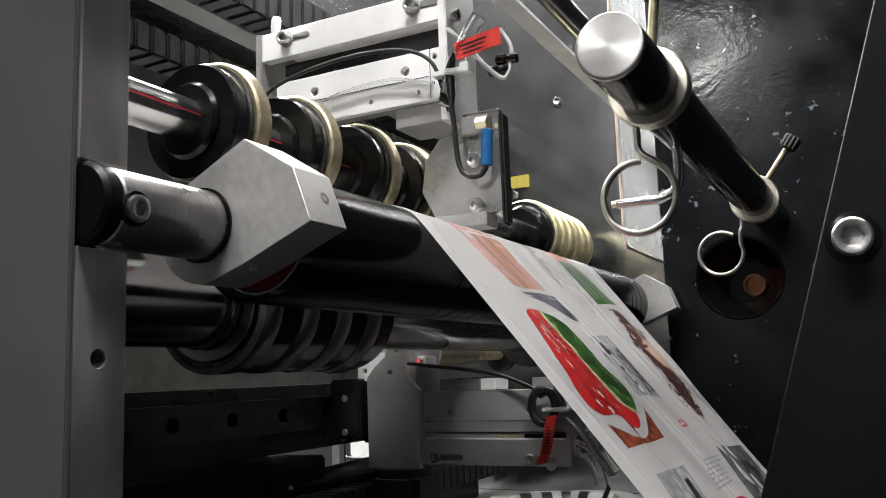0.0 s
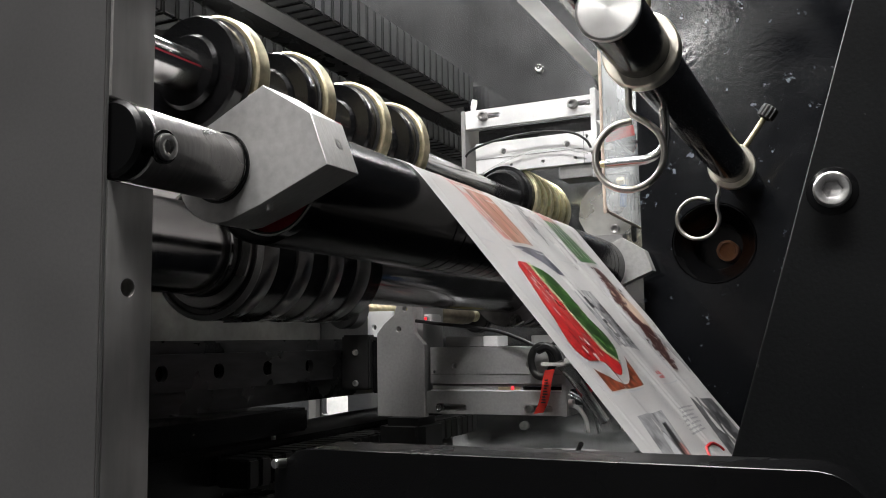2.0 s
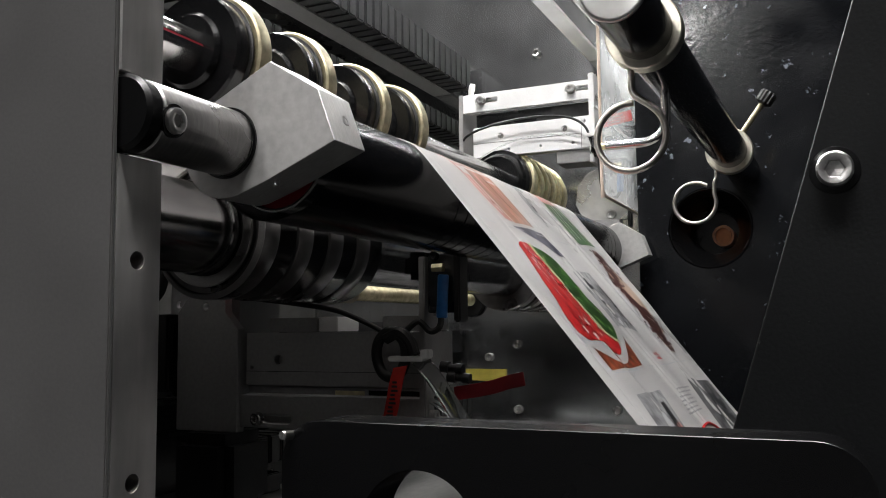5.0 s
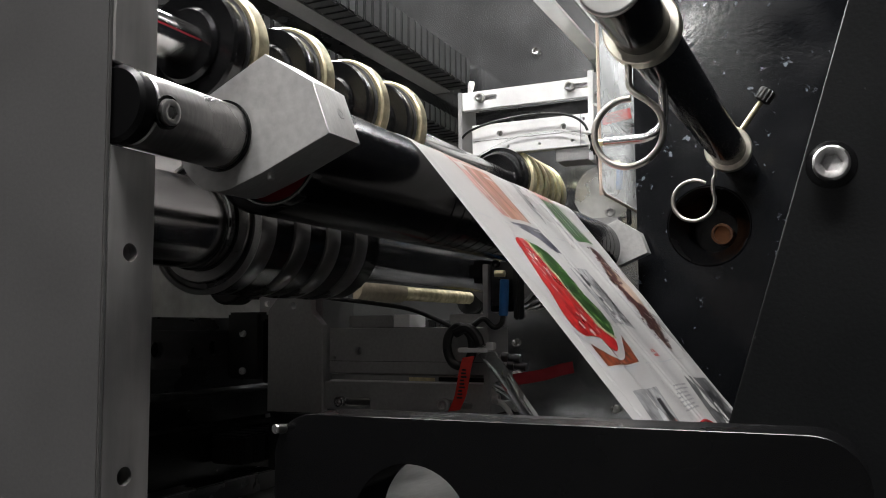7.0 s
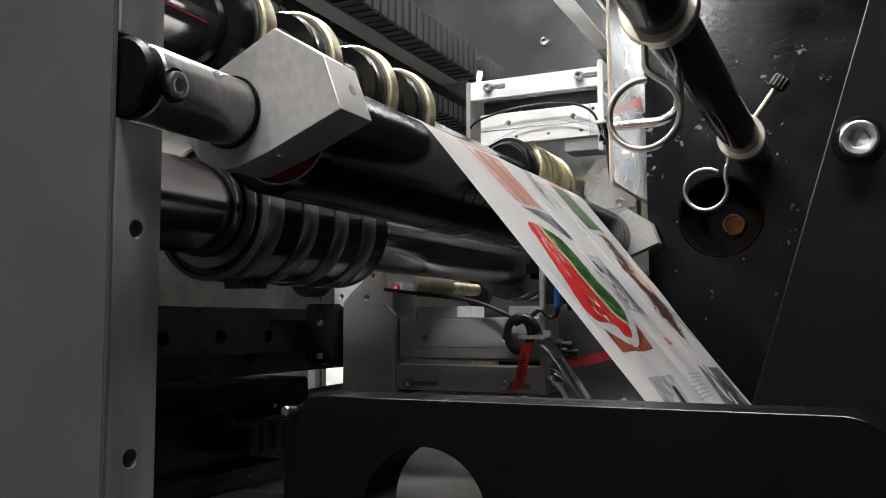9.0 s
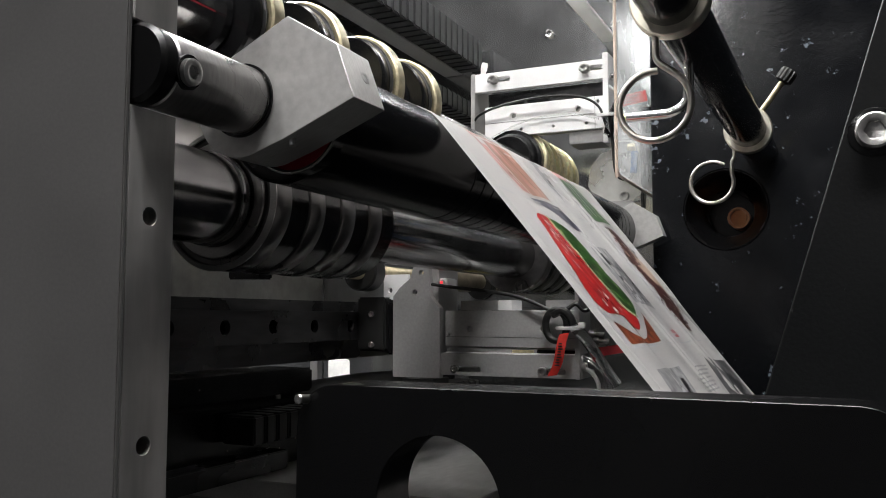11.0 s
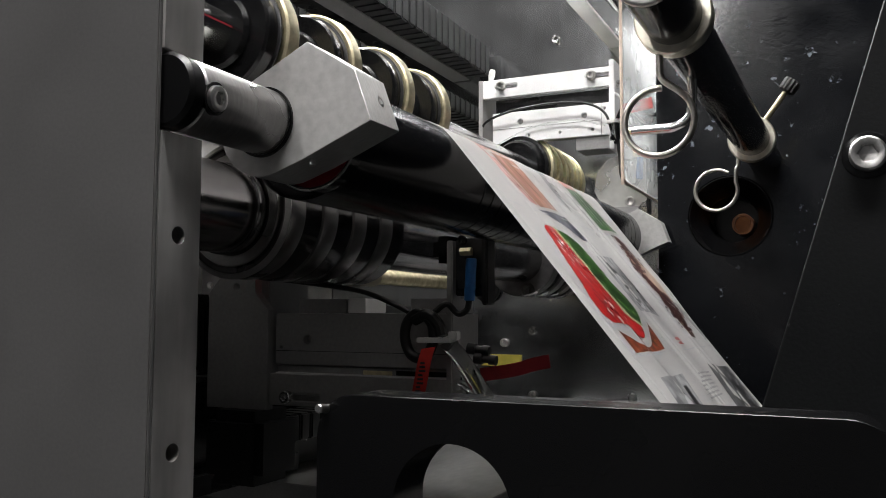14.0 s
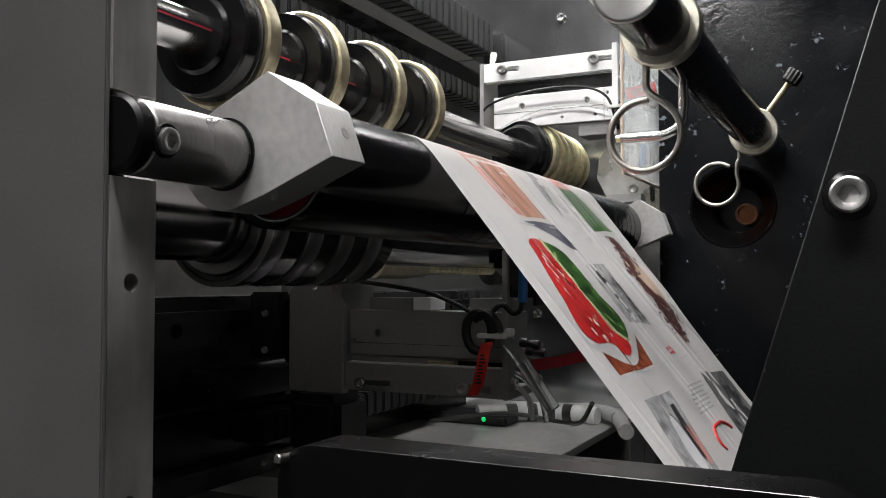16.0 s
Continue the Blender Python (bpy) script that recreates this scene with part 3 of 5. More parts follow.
    for k in range(4):
        rr = thing("counter_ring", (LX, 1.31 + 0.056 * k, LZ), "dark steel counter ring on the far end of the shaft", "ring", "counter rings")
        part("hub", lathe([(0.026, 0.0385), (0.026, 0.058), (0.053, 0.058), (0.053, 0.0385)], (LX, 1.29 + 0.056 * k, LZ), (0, 1, 0), 56), BLACK_STEEL, rr, "black spacer")
        part("band", lathe([(0, 0.0385), (0, 0.0595), (0.002, 0.0618), (0.024, 0.0618), (0.0255, 0.06), (0.0255, 0.0385)], (LX, 1.29 + 0.056 * k, LZ), (0, 1, 0), 56), RING_STEEL, rr, "dark polished band")

    # lead screw behind
    ls = thing("lead_screw", (-0.715, 1.1, 1.31), "brass-coloured threaded positioning spindle", "spindle")
    prof = []
    for k in range(184):
        y = 0.004 * k
        prof += [(y, 0.0112), (y + 0.002, 0.0126)]
    part("thread", lathe(prof, (-0.715, 0.85, 1.328), (0, 1, 0), 28), NICKEL, ls)
    part("bearing_block", box(-0.74, -0.69, 0.825, 0.851, 1.305, 1.352, 0.002), BLACK_STEEL, ls)
    part("end_bearing", lathe([(0, 0.0127), (0, 0.026), (0.002, 0.028), (0.012, 0.028), (0.012, 0.0127)], (-0.715, 1.586, 1.322), (0, 1, 0), 40), BLACK_PLASTIC, ls, "black end bearing")


# ---- paper web ----
SLOPE = math.atan(1.22)
DOWN, OUT = Vector((math.cos(SLOPE), 0, -math.sin(SLOPE))), Vector((math.sin(SLOPE), 0, math.cos(SLOPE)))
VT = (Vector((AX, 0, AZ)) - Vector((-0.162, 0, 1.241))).dot(DOWN)
WR = 0.0386
WRAP = radians(44)
RIDGES = ((0.502, 0.004, 0.0012), (0.556, 0.005, 0.0007), (0.651, 0.004, 0.0014), (0.664, 0.003, 0.0009), (0.738, 0.005, 0.0013), (0.757, 0.004, 0.0011), (0.862, 0.004, 0.001))


def web_at(y, v, lift=0.0):
    """A place on the paper: y across it, v down its slope from the seam of a label row."""
    wave = 0.0007 * math.sin(y * 95) * (0.4 + 0.6 * min(1, max(0, (v + 0.2) / 0.15))) + 0.0005 * math.sin(y * 41 + 1)
    wave += sum(h * math.exp(-((y - c) / w) ** 2) for c, w, h in RIDGES)
    if v >= VT:
        return Vector((AX, y, AZ)) + OUT * (WR + lift + wave) + DOWN * (v - VT)
    a = min((VT - v) / WR, WRAP)
    q = Matrix.Rotation(-a, 3, "Y")
    rest = (VT - v) - a * WR
    nip = 0.2
    # unseen flat run beyond the nip, added to shade the lower carriage
    past = max(0.0, rest - nip)
    return Vector((AX, y, AZ)) + q @ (OUT * (WR + lift + wave * 0.3) - DOWN * min(rest, nip)) + Vector((-past, 0, 0.0))


def web_grid(y_of, v0, v1, ny, nv, lift):
    b = bmesh.new()
    rows = []
    for j in range(nv + 1):
        v = v0 + (v1 - v0) * j / nv
        y0, y1 = y_of(v)
        rows.append([b.verts.new(web_at(y0 + (y1 - y0) * i / ny, v, lift)) for i in range(ny + 1)])
    for p, q in zip(rows, rows[1:]):
        for i in range(ny):
            b.faces.new((p[i], p[i + 1], q[i + 1], q[i]))
    return b


def web_patch(poly, lift, cuts=0):
    """A printed area with a free outline, on the paper."""
    b = bmesh.new()
    vs = [b.verts.new((y, 0, v)) for y, v in poly]
    b.faces.new(vs)
    bmesh.ops.triangulate(b, faces=b.faces)
    if cuts:
        bmesh.ops.subdivide_edges(b, edges=b.edges[:], cuts=cuts, use_grid_fill=True)
    for w in b.verts:
        w.co = web_at(w.co.x, w.co.z, lift)
    return b


def rounded(points, n=5):
    """A closed soft outline through the points."""
    k = len(points)
    out = []
    for i in range(k):
        a, b, c, d = (Vector(points[(i + j - 1) % k]) for j in range(4))
        for s in range(n):
            t = s / n
            p = 0.5 * (2 * b + (c - a) * t + (2 * a - 5 * b + 4 * c - d) * t * t + (3 * b - a - 3 * c + d) * t ** 3)
            out.append((p.x, p.y))
    return out


def web_quad(p, q, r, s, lift, n=8):
    b = bmesh.new()
    p, q, r, s = (Vector(c) for c in (p, q, r, s))
    rows = []
    for j in range(n + 1):
        l, m = p.lerp(s, j / n), q.lerp(r, j / n)
        rows.append([b.verts.new(web_at(*l.lerp(m, i / n), lift)) for i in range(n + 1)])
    for a, c in zip(rows, rows[1:]):
        for i in range(n):
            b.faces.new((a[i], a[i + 1], c[i + 1], c[i]))
    return b


def print_row(web, dv):
    """One row of the three printed labels; dv moves it along the paper."""
    rnd = random.Random(4)
    S = lambda pts: [(y, v + dv) for y, v in pts]
    ly = 0.00012
    part("food_photo", web_quad(*S([(0.5237, -0.045), (0.633, -0.045), (0.608, 0.0008), (0.5224, -0.0006)]), ly), INK_BROWN, web, "brown food photo")
    white = [(0.572, -0.128), (0.604, -0.119), (0.622, -0.1), (0.626, -0.07), (0.632, -0.045), (0.622, -0.027), (0.6057, -0.0173), (0.5838, -0.0053), (0.557, -0.0048), (0.533, -0.0147), (0.5154, -0.0254), (0.508, -0.04), (0.515, -0.07), (0.53, -0.105)]
    part("white_outline", web_patch(rounded(S(white)), 2 * ly, 2), PAPER, web, "white outline of the pepper picture")
    green = [(0.57, -0.119), (0.589, -0.1187), (0.604, -0.1115), (0.61, -0.1035), (0.612, -0.0856), (0.611, -0.0661), (0.619, -0.0489), (0.6165, -0.039), (0.609, -0.0306), (0.5929, -0.0225), (0.575, -0.03), (0.555, -0.054), (0.56, -0.09)]
    part("green_pepper_print", web_patch(rounded(S(green)), 3 * ly, 2), INK_GREEN, web, "printed green pepper")
    dark, pale = bmesh.new(), bmesh.new()
    for k in range(30):
        f = (k + 0.5) / 30
        y, v = 0.594 + 0.013 * math.sin(k * 2.4) + 0.006 * f, -0.112 + 0.07 * f
        w, h = rnd.uniform(0.0018, 0.0042), rnd.uniform(0.007, 0.015)
        sk = rnd.uniform(0.0, 0.006)
        join(dark if k % 2 else pale, web_patch(rounded(S([(y - w, v), (y + sk, v + h * 0.5), (y + w + sk, v + h), (y + w * 0.6, v + h * 0.3)]), 3), (3.3 + 0.2 * (k % 3)) * ly))
    part("green_pepper_folds", dark, INK_GREEN_DARK, web, "dark green printed folds")
    part("green_pepper_glints", pale, INK_LEAF, web, "pale green printed glints")
    red = [(0.549, -0.1185), (0.5748, -0.1217), (0.576, -0.11), (0.572, -0.0976), (0.58, -0.086), (0.577, -0.0709), (0.57, -0.06), (0.572, -0.0539), (0.577, -0.048), (0.581, -0.0431), (0.58, -0.037), (0.583, -0.0325), (0.59, -0.026), (0.594, -0.0215), (0.588, -0.0155), (0.576, -0.0118), (0.562, -0.0165), (0.5546, -0.0232), (0.541, -0.0255), (0.527, -0.0267), (0.519, -0.032), (0.5158, -0.0381), (0.519, -0.05), (0.526, -0.0626), (0.531, -0.078), (0.5374, -0.0935), (0.543, -0.107)]
    part("pale_rim", web_patch(rounded(S([(y + 0.0055, v - 0.001) for y, v in red[1:14]] + [(0.57, -0.03), (0.54, -0.05), (0.55, -0.1)])), 3.8 * ly, 2), INK_RIM, web, "pale printed rim between the peppers")
    part("red_pepper_print", web_patch(rounded(S(red)), 4.2 * ly, 2), INK_RED, web, "printed red pepper")
    b, shade = bmesh.new(), bmesh.new()
    for k in range(46):
        f = rnd.random()
        v = -0.108 + 0.078 * f
        y = rnd.uniform(0.549 - 0.02 * f, 0.566 + 0.006 * f)
        w, h = rnd.uniform(0.001, 0.0021), rnd.uniform(0.003, 0.008)
        join(b if k < 22 else shade, web_patch(S([(y - w, v), (y - w * 0.4, v + h), (y + w, v + h * 0.8), (y + w * 0.5, v - h * 0.2)]), (5.2 if k < 22 else 4.8) * ly))
    part("pepper_glints", b, INK_PALE_RED, web, "pale printed glints")
    part("pepper_shades", shade, INK_RED_DARK, web, "dark red printed folds")
    part("machine_photo", web_quad(*S([(0.645, -0.097), (0.7075, -0.101), (0.702, -0.032), (0.642, -0.038)]), ly), INK_GREY, web, "grey printed picture of a machine")
    b, pale = bmesh.new(), bmesh.new()
    for k in range(60):
        y, v = rnd.uniform(0.647, 0.695), rnd.uniform(-0.096, -0.04)
        w, h = rnd.uniform(0.0015, 0.008), rnd.uniform(0.0008, 0.005)
        join(b if k < 38 else pale, web_patch(S([(y, v), (y + w, v - 0.0005), (y + w * 0.9, v + h), (y + 0.0004, v + h)]), (2 + (k % 4) * 0.3) * ly))
    part("machine_photo_shade", b, INK_DARK, web)
    part("machine_photo_light", pale, INK_LINE, web)
    for y, v, w, h in ((0.686, -0.052, 0.012, 0.003), (0.688, -0.042, 0.013, 0.003), (0.645, -0.06, 0.012, 0.0012), (0.645, -0.074, 0.01, 0.0012), (0.694, -0.085, 0.007, 0.03), (0.656, -0.09, 0.006, 0.012)):
        part("machine_photo_line", web_patch(S([(y, v), (y + w, v - 0.001), (y + w, v + h), (y, v + h)]), 3.6 * ly), INK_BLACK, web)
    beige = [(0.79, -0.105), (0.825, -0.108), (0.842, -0.09), (0.838, -0.066), (0.815, -0.05), (0.785, -0.06)]
    part("beige_print", web_patch(rounded(S(beige)), ly, 2), INK_BEIGE, web, "beige printed cloth")
    b, pale = bmesh.new(), bmesh.new()
    for k in range(640):
        f = rnd.random()
        v = -0.136 + 0.128 * f
        mid = 0.806 - 0.026 * f + 0.008 * math.sin(f * 12)
        y = mid + rnd.gauss(0, 0.006 + 0.009 * math.sin(f * 6.3) ** 2)
        if y > 0.842 - 0.1 * (v + 0.07) or (abs(v + 0.075) < 0.014 and y > mid + 0.004):
            continue
        s = rnd.uniform(0.0014, 0.004)
        a = rnd.uniform(0, 3)
        pts = [(y + s * math.cos(a + q) * 1.2, v + 0.65 * s * math.sin(a + q)) for q in (0, 1.05, 2.1, 3.14, 4.2, 5.24)]
        join(b if rnd.random() < 0.94 else pale, web_patch(S(pts), (2 + (k % 5) * 0.5) * ly))
    part("coffee_bean_print", b, INK_BEAN, web, "printed dark coffee beans")
    part("pale_bean_print", pale, INK_BEIGE, web)
    b = bmesh.new()
    for y, v, w, h in ((0.684, -0.009, 0.008, 0.003), (0.684, -0.004, 0.01, 0.002), (0.698, -0.010, 0.008, 0.0035), (0.696, -0.005, 0.010, 0.003), (0.708, -0.008, 0.002, 0.006)):
        join(b, web_patch(S([(y, v), (y + w, v), (y + w, v + h), (y, v + h)]), ly))
    part("red_mark", b, INK_RED, web, "small red printed mark")
    part("seam_line", web_quad(*S([(0.524, 0.001), (0.84, 0.005), (0.84, 0.0062), (0.524, 0.0022)]), ly, 12), INK_LINE, web)
    # the next row's head: pictures and lines of writing
    part("grey_photo", web_quad(*S([(0.5304, 0.0209), (0.6, 0.0231), (0.572, 0.095), (0.505, 0.092)]), ly), INK_GREY, web, "grey printed picture")
    part("grey_photo_shade", web_patch(S([(0.578, 0.032), (0.588, 0.032), (0.57, 0.075), (0.556, 0.07)]), 2 * ly), INK_BLACK, web)
    part("grey_photo_spot", web_patch(rounded(S([(0.575, 0.05), (0.584, 0.053), (0.574, 0.078), (0.565, 0.075)])), 3 * ly), INK_PINK, web)
    part("grey_photo_light", web_patch(rounded(S([(0.55, 0.04), (0.562, 0.045), (0.55, 0.08), (0.535, 0.07)])), 2 * ly), INK_LINE, web)
    for k in range(7):
        b = bmesh.new()
        v, w = 0.0265 + 0.0036 * k, 0.062 - 0.01 * (k % 3 == 2)
        for q in range(18):
            y = 0.656 - 0.0044 * k + w * q / 18
            if (q * 7 + k * 3) % 11 == 0:
                continue
            dz = 0.0012 * q / 18
            join(b, web_patch(S([(y, v + dz), (y + w / 23, v + dz + 0.0001), (y + w / 23, v + dz + 0.0017), (y, v + dz + 0.0016)]), ly))
        part("writing_line", b, INK_TEXT, web, "line of small grey writing")
    part("dark_photo", web_quad(*S([(0.731, 0.0221), (0.816, 0.031), (0.803, 0.094), (0.705, 0.087)]), ly), INK_DARK, web, "dark grey printed picture")
    b = bmesh.new()
    for _ in range(20):
        y, v = rnd.uniform(0.732, 0.795), rnd.uniform(0.031, 0.08)
        w, h = rnd.uniform(0.004, 0.014), rnd.uniform(0.003, 0.008)
        join(b, web_patch(S([(y, v), (y + w, v + 0.0005), (y + w, v + h), (y, v + h)]), 2 * ly))
    tagged(part("dark_photo_shade", b, INK_BLACK, web), kind="stuff")
    b = tube([web_at(0.652 + 0.034 * math.cos(a), dv + 0.074 + 0.012 * math.sin(a), 0.0004) for a in [radians(150 + 20 * k) for k in range(11)]], 0.0012, 6, 2)
    part("red_arc", b, INK_RED, web, "red printed arc")


def label_web():
    web = thing("label_web", (-0.162, 0.68, 1.0), "white printed label paper web with food pictures", "paper web")
    # lanes part along the slits
    edges = lambda v: (0.4765 - 0.07 * max(v, -0.23), 0.849 - 0.2 * max(v, -0.23) * (1 if v < 0.05 else 0) - (0.01 if v >= 0.05 else 0))
    def span(a, c):
        def f(v):
            e0, e1 = edges(v)
            return e0 + (e1 - e0) * a, e0 + (e1 - e0) * c
        return f
    cuts = (0.0, 0.062, 0.43, 0.7, 0.955, 1.0)
    for k, (a, c) in enumerate(zip(cuts, cuts[1:])):
        g = 0.0001
        part("lane", web_grid(span(a + (g if k else 0), c - g), -1.0, 0.30, max(8, int(200 * (c - a))), 200, 0.0), PAPER, web, "white paper lane")
    print_row(web, 0.0)
    # pictures of the row above, over the roller
    ly = 0.00012
    for name, mt, q, lab in (
        ("board_print", INK_WOOD, [(0.561, -0.255), (0.622, -0.255), (0.637, -0.146), (0.59, -0.145)], "printed wooden board"),
        ("pepper_print", INK_PINK, [(0.532, -0.25), (0.56, -0.25), (0.588, -0.146), (0.575, -0.148)], "faded printed red peppers"),
        ("bottle_photo", INK_GREY, [(0.70, -0.245), (0.726, -0.245), (0.706, -0.162), (0.689, -0.172)], "grey printed picture"),
        ("leaf_print", INK_GREEN, [(0.765, -0.2), (0.808, -0.2), (0.845, -0.147), (0.768, -0.142)], "printed green leaves"),
        ("tomato_print", INK_PINK, [(0.745, -0.245), (0.795, -0.245), (0.807, -0.199), (0.763, -0.199)], "faded printed tomatoes"),
        ("lilac_photo", INK_LILAC, [(0.578, -0.141), (0.646, -0.141), (0.652, -0.112), (0.622, -0.124)], "small lilac printed picture"),
    ):
        part(name, web_quad(*q, ly, 12), mt, web, lab)
    # pale streaks through the pictures of that row
    for ya, yb, w in ((0.792, 0.79, 0.0018), (0.801, 0.808, 0.0013), (0.811, 0.824, 0.002), (0.819, 0.836, 0.0012), (0.786, 0.777, 0.0014)):
        part("pale_streak", web_quad((ya, -0.24), (ya + w, -0.24), (yb + w * 1.3, -0.15), (yb, -0.15), 2 * ly, 10), PAPER, web)
    for ya, yb, w, mt in ((0.575, 0.6, 0.003, INK_PINK), (0.59, 0.613, 0.002, INK_BROWN), (0.604, 0.624, 0.0025, INK_PINK), (0.712, 0.697, 0.002, INK_BLACK), (0.545, 0.579, 0.002, PAPER), (0.796, 0.8, 0.002, INK_BLACK), (0.806, 0.815, 0.0016, INK_LEAF), (0.815, 0.829, 0.0016, INK_LEAF)):
        part("printed_streak", web_quad((ya, -0.235), (ya + w, -0.235), (yb + w, -0.155), (yb, -0.155), 2.5 * ly, 10), mt, web)
    part("seam_line", web_quad((0.5, -0.1385), (0.88, -0.136), (0.88, -0.1348), (0.5, -0.1373), ly, 12), INK_LINE, web)


# ---- hanger rod with collars and wire eyes ----
def hanger():
    rod_x = lambda y: -0.137 + 0.0125 * (y - 0.445)
    r = thing("hanger_rod", (RX, 0.75, RZ), "black rod with a bright turned end", "rod")
    part("rod", rod((rod_x(0.448), 0.448, RZ), (rod_x(1.129), 1.129, RZ), 0.0202, 64, 0.0006), BLACK_STEEL, r)
    prof = [(0, 0.0001)] + [(0.00004 * (k % 2), 0.001 + 0.001 * k) for k in range(19)] + [(0.0004, 0.0199), (0.001, 0.0202), (0.003, 0.0202), (0.003, 0.0001)]
    part("end_face", lathe(prof, (rod_x(0.445), 0.4448, RZ), (0, 1, 0), 64), TURNED, r, "bright turned aluminium end face")
    for y, knob_at, eye_at, stem_dx, neck, a0, a1 in ((0.533, (-0.126, 1.548), (-0.148, 1.4015), 0.002, (0.003, 0.0292), 54, -274), (0.985, (-0.088, 1.53), (-0.1715, 1.415), 0.0255, (0.0232, 0.0225), 22, -304)):
        cx = rod_x(y)
        c = thing("collar", (cx, y, RZ), "nickel-plated clamp collar with a wire eye and knob", "collar", "rod collars")
        part("ring", lathe([(0, 0.0203), (0, 0.0257), (0.001, 0.0267), (0.011, 0.0267), (0.012, 0.0257), (0.012, 0.0203)], (cx, y - 0.006, RZ), (0, 1, 0), 64), PLATED, c)
        d = Vector((knob_at[0] - cx, 0, knob_at[1] - RZ))
        L = d.length
        d.normalize()
        o = Vector((cx, y, RZ))
        part("stem", rod(o + d * 0.024, o + d * (L - 0.008), 0.0034, 20), NICKEL, c, "screw stem")
        m = basis(d)
        knob = bmesh.new()
        rings = []
        for along, rad in [(0, 0.006), (0.002, 0.0098), (0.014, 0.0098), (0.016, 0.0085), (0.016, 0.0001)]:
            ring = []
            for k in range(48):
                q = rad * (0.88 if k % 4 < 2 and rad > 0.005 else 1)
                ring.append(knob.verts.new(o + d * (L - 0.008) + m @ Vector((q * math.cos(2 * math.pi * k / 48), q * math.sin(2 * math.pi * k / 48), along))))
            rings.append(ring)
        for p, q in zip(rings, rings[1:]):
            for k in range(48):
                knob.faces.new((p[k], p[(k + 1) % 48], q[(k + 1) % 48], q[k]))
        knob.faces.new(rings[0])
        part("knob", knob, BLACK_PLASTIC, c, "black ribbed plastic knob")
        ex, ez = eye_at
        rad = 0.0243
        top = Vector((ex + stem_dx, y, RZ - 0.0235))
        pts = [top + Vector((0, 0, 0.006)), top + Vector((0, 0, -0.006))]
        pts.append(Vector((ex + neck[0], y, ez + neck[1])))
        pts += [Vector((ex + rad * math.cos(radians(a0 + (a1 - a0) * k / 16)), y + 0.0004 * k, ez + rad * math.sin(radians(a0 + (a1 - a0) * k / 16)))) for k in range(17)]
        part("wire_eye", tube(pts, 0.0024, 12, 6), WIRE, c, "bent bright wire eye")
    h = thing("bent_hook", (-0.145, 0.62, 1.43), "bent chrome rod hook under the black rod", "hook")
    part("hook", tube([(-0.186, 0.62, 1.4145), (-0.165, 0.62, 1.4145), (-0.152, 0.62, 1.415), (-0.1415, 0.62, 1.421), (-0.1385, 0.62, 1.434), (-0.1385, 0.62, 1.456)], 0.0038, 16, 8), CHROME, h)
    part("tip", rod((-0.19, 0.62, 1.4145), (-0.1855, 0.62, 1.4145), 0.0028, 14), BRASS, h)


TURNED = surface("turned_aluminium", (0.52, 0.515, 0.5), 0.4, 0.95, 0.1, 60, bump=0.03, rough_vary=0.06, stains=0.1)


def lathe_marks(m, amount):
    """Turning marks round the y axis stretch the highlights into spokes."""
    n, l = m.node_tree.nodes, m.node_tree.links
    p = next(q for q in n if q.type == "BSDF_PRINCIPLED")
    tg = n.new("ShaderNodeTangent")
    tg.direction_type, tg.axis = "RADIAL", "Y"
    p.inputs["Anisotropic"].default_value = amount
    l.new(tg.outputs["Tangent"], p.inputs["Tangent"])


lathe_marks(TURNED, 0.8)


# ---- moving units ----
def link_cable(parent, pts, r, mat=None, name="cable"):
    return part(name, tube(pts, r, 10, 8), mat or BLACK_PLASTIC, parent)


def tag_strip(points, half):
    """A thin bent paper strip along the points."""
    b = bmesh.new()
    back = Vector((0, 0.0008, 0))
    rows = []
    for p in smooth_path(points, 4):
        p = Vector(p)
        rows.append([b.verts.new(q) for q in (p - half, p + half, p + half + back, p - half + back)])
    for r, q in zip(rows, rows[1:]):
        for i in range(4):
            b.faces.new((r[i], r[(i + 1) % 4], q[(i + 1) % 4], q[i]))
    b.faces.new(rows[0][::-1])
    b.faces.new(rows[-1])
    return b


# tag red darkened in the colour, for the tag that hangs in shade
RED_TAG_SHADED = surface("shaded_red_tag", (0.3, 0.014, 0.022), 0.5, 0, 0.12, 90)


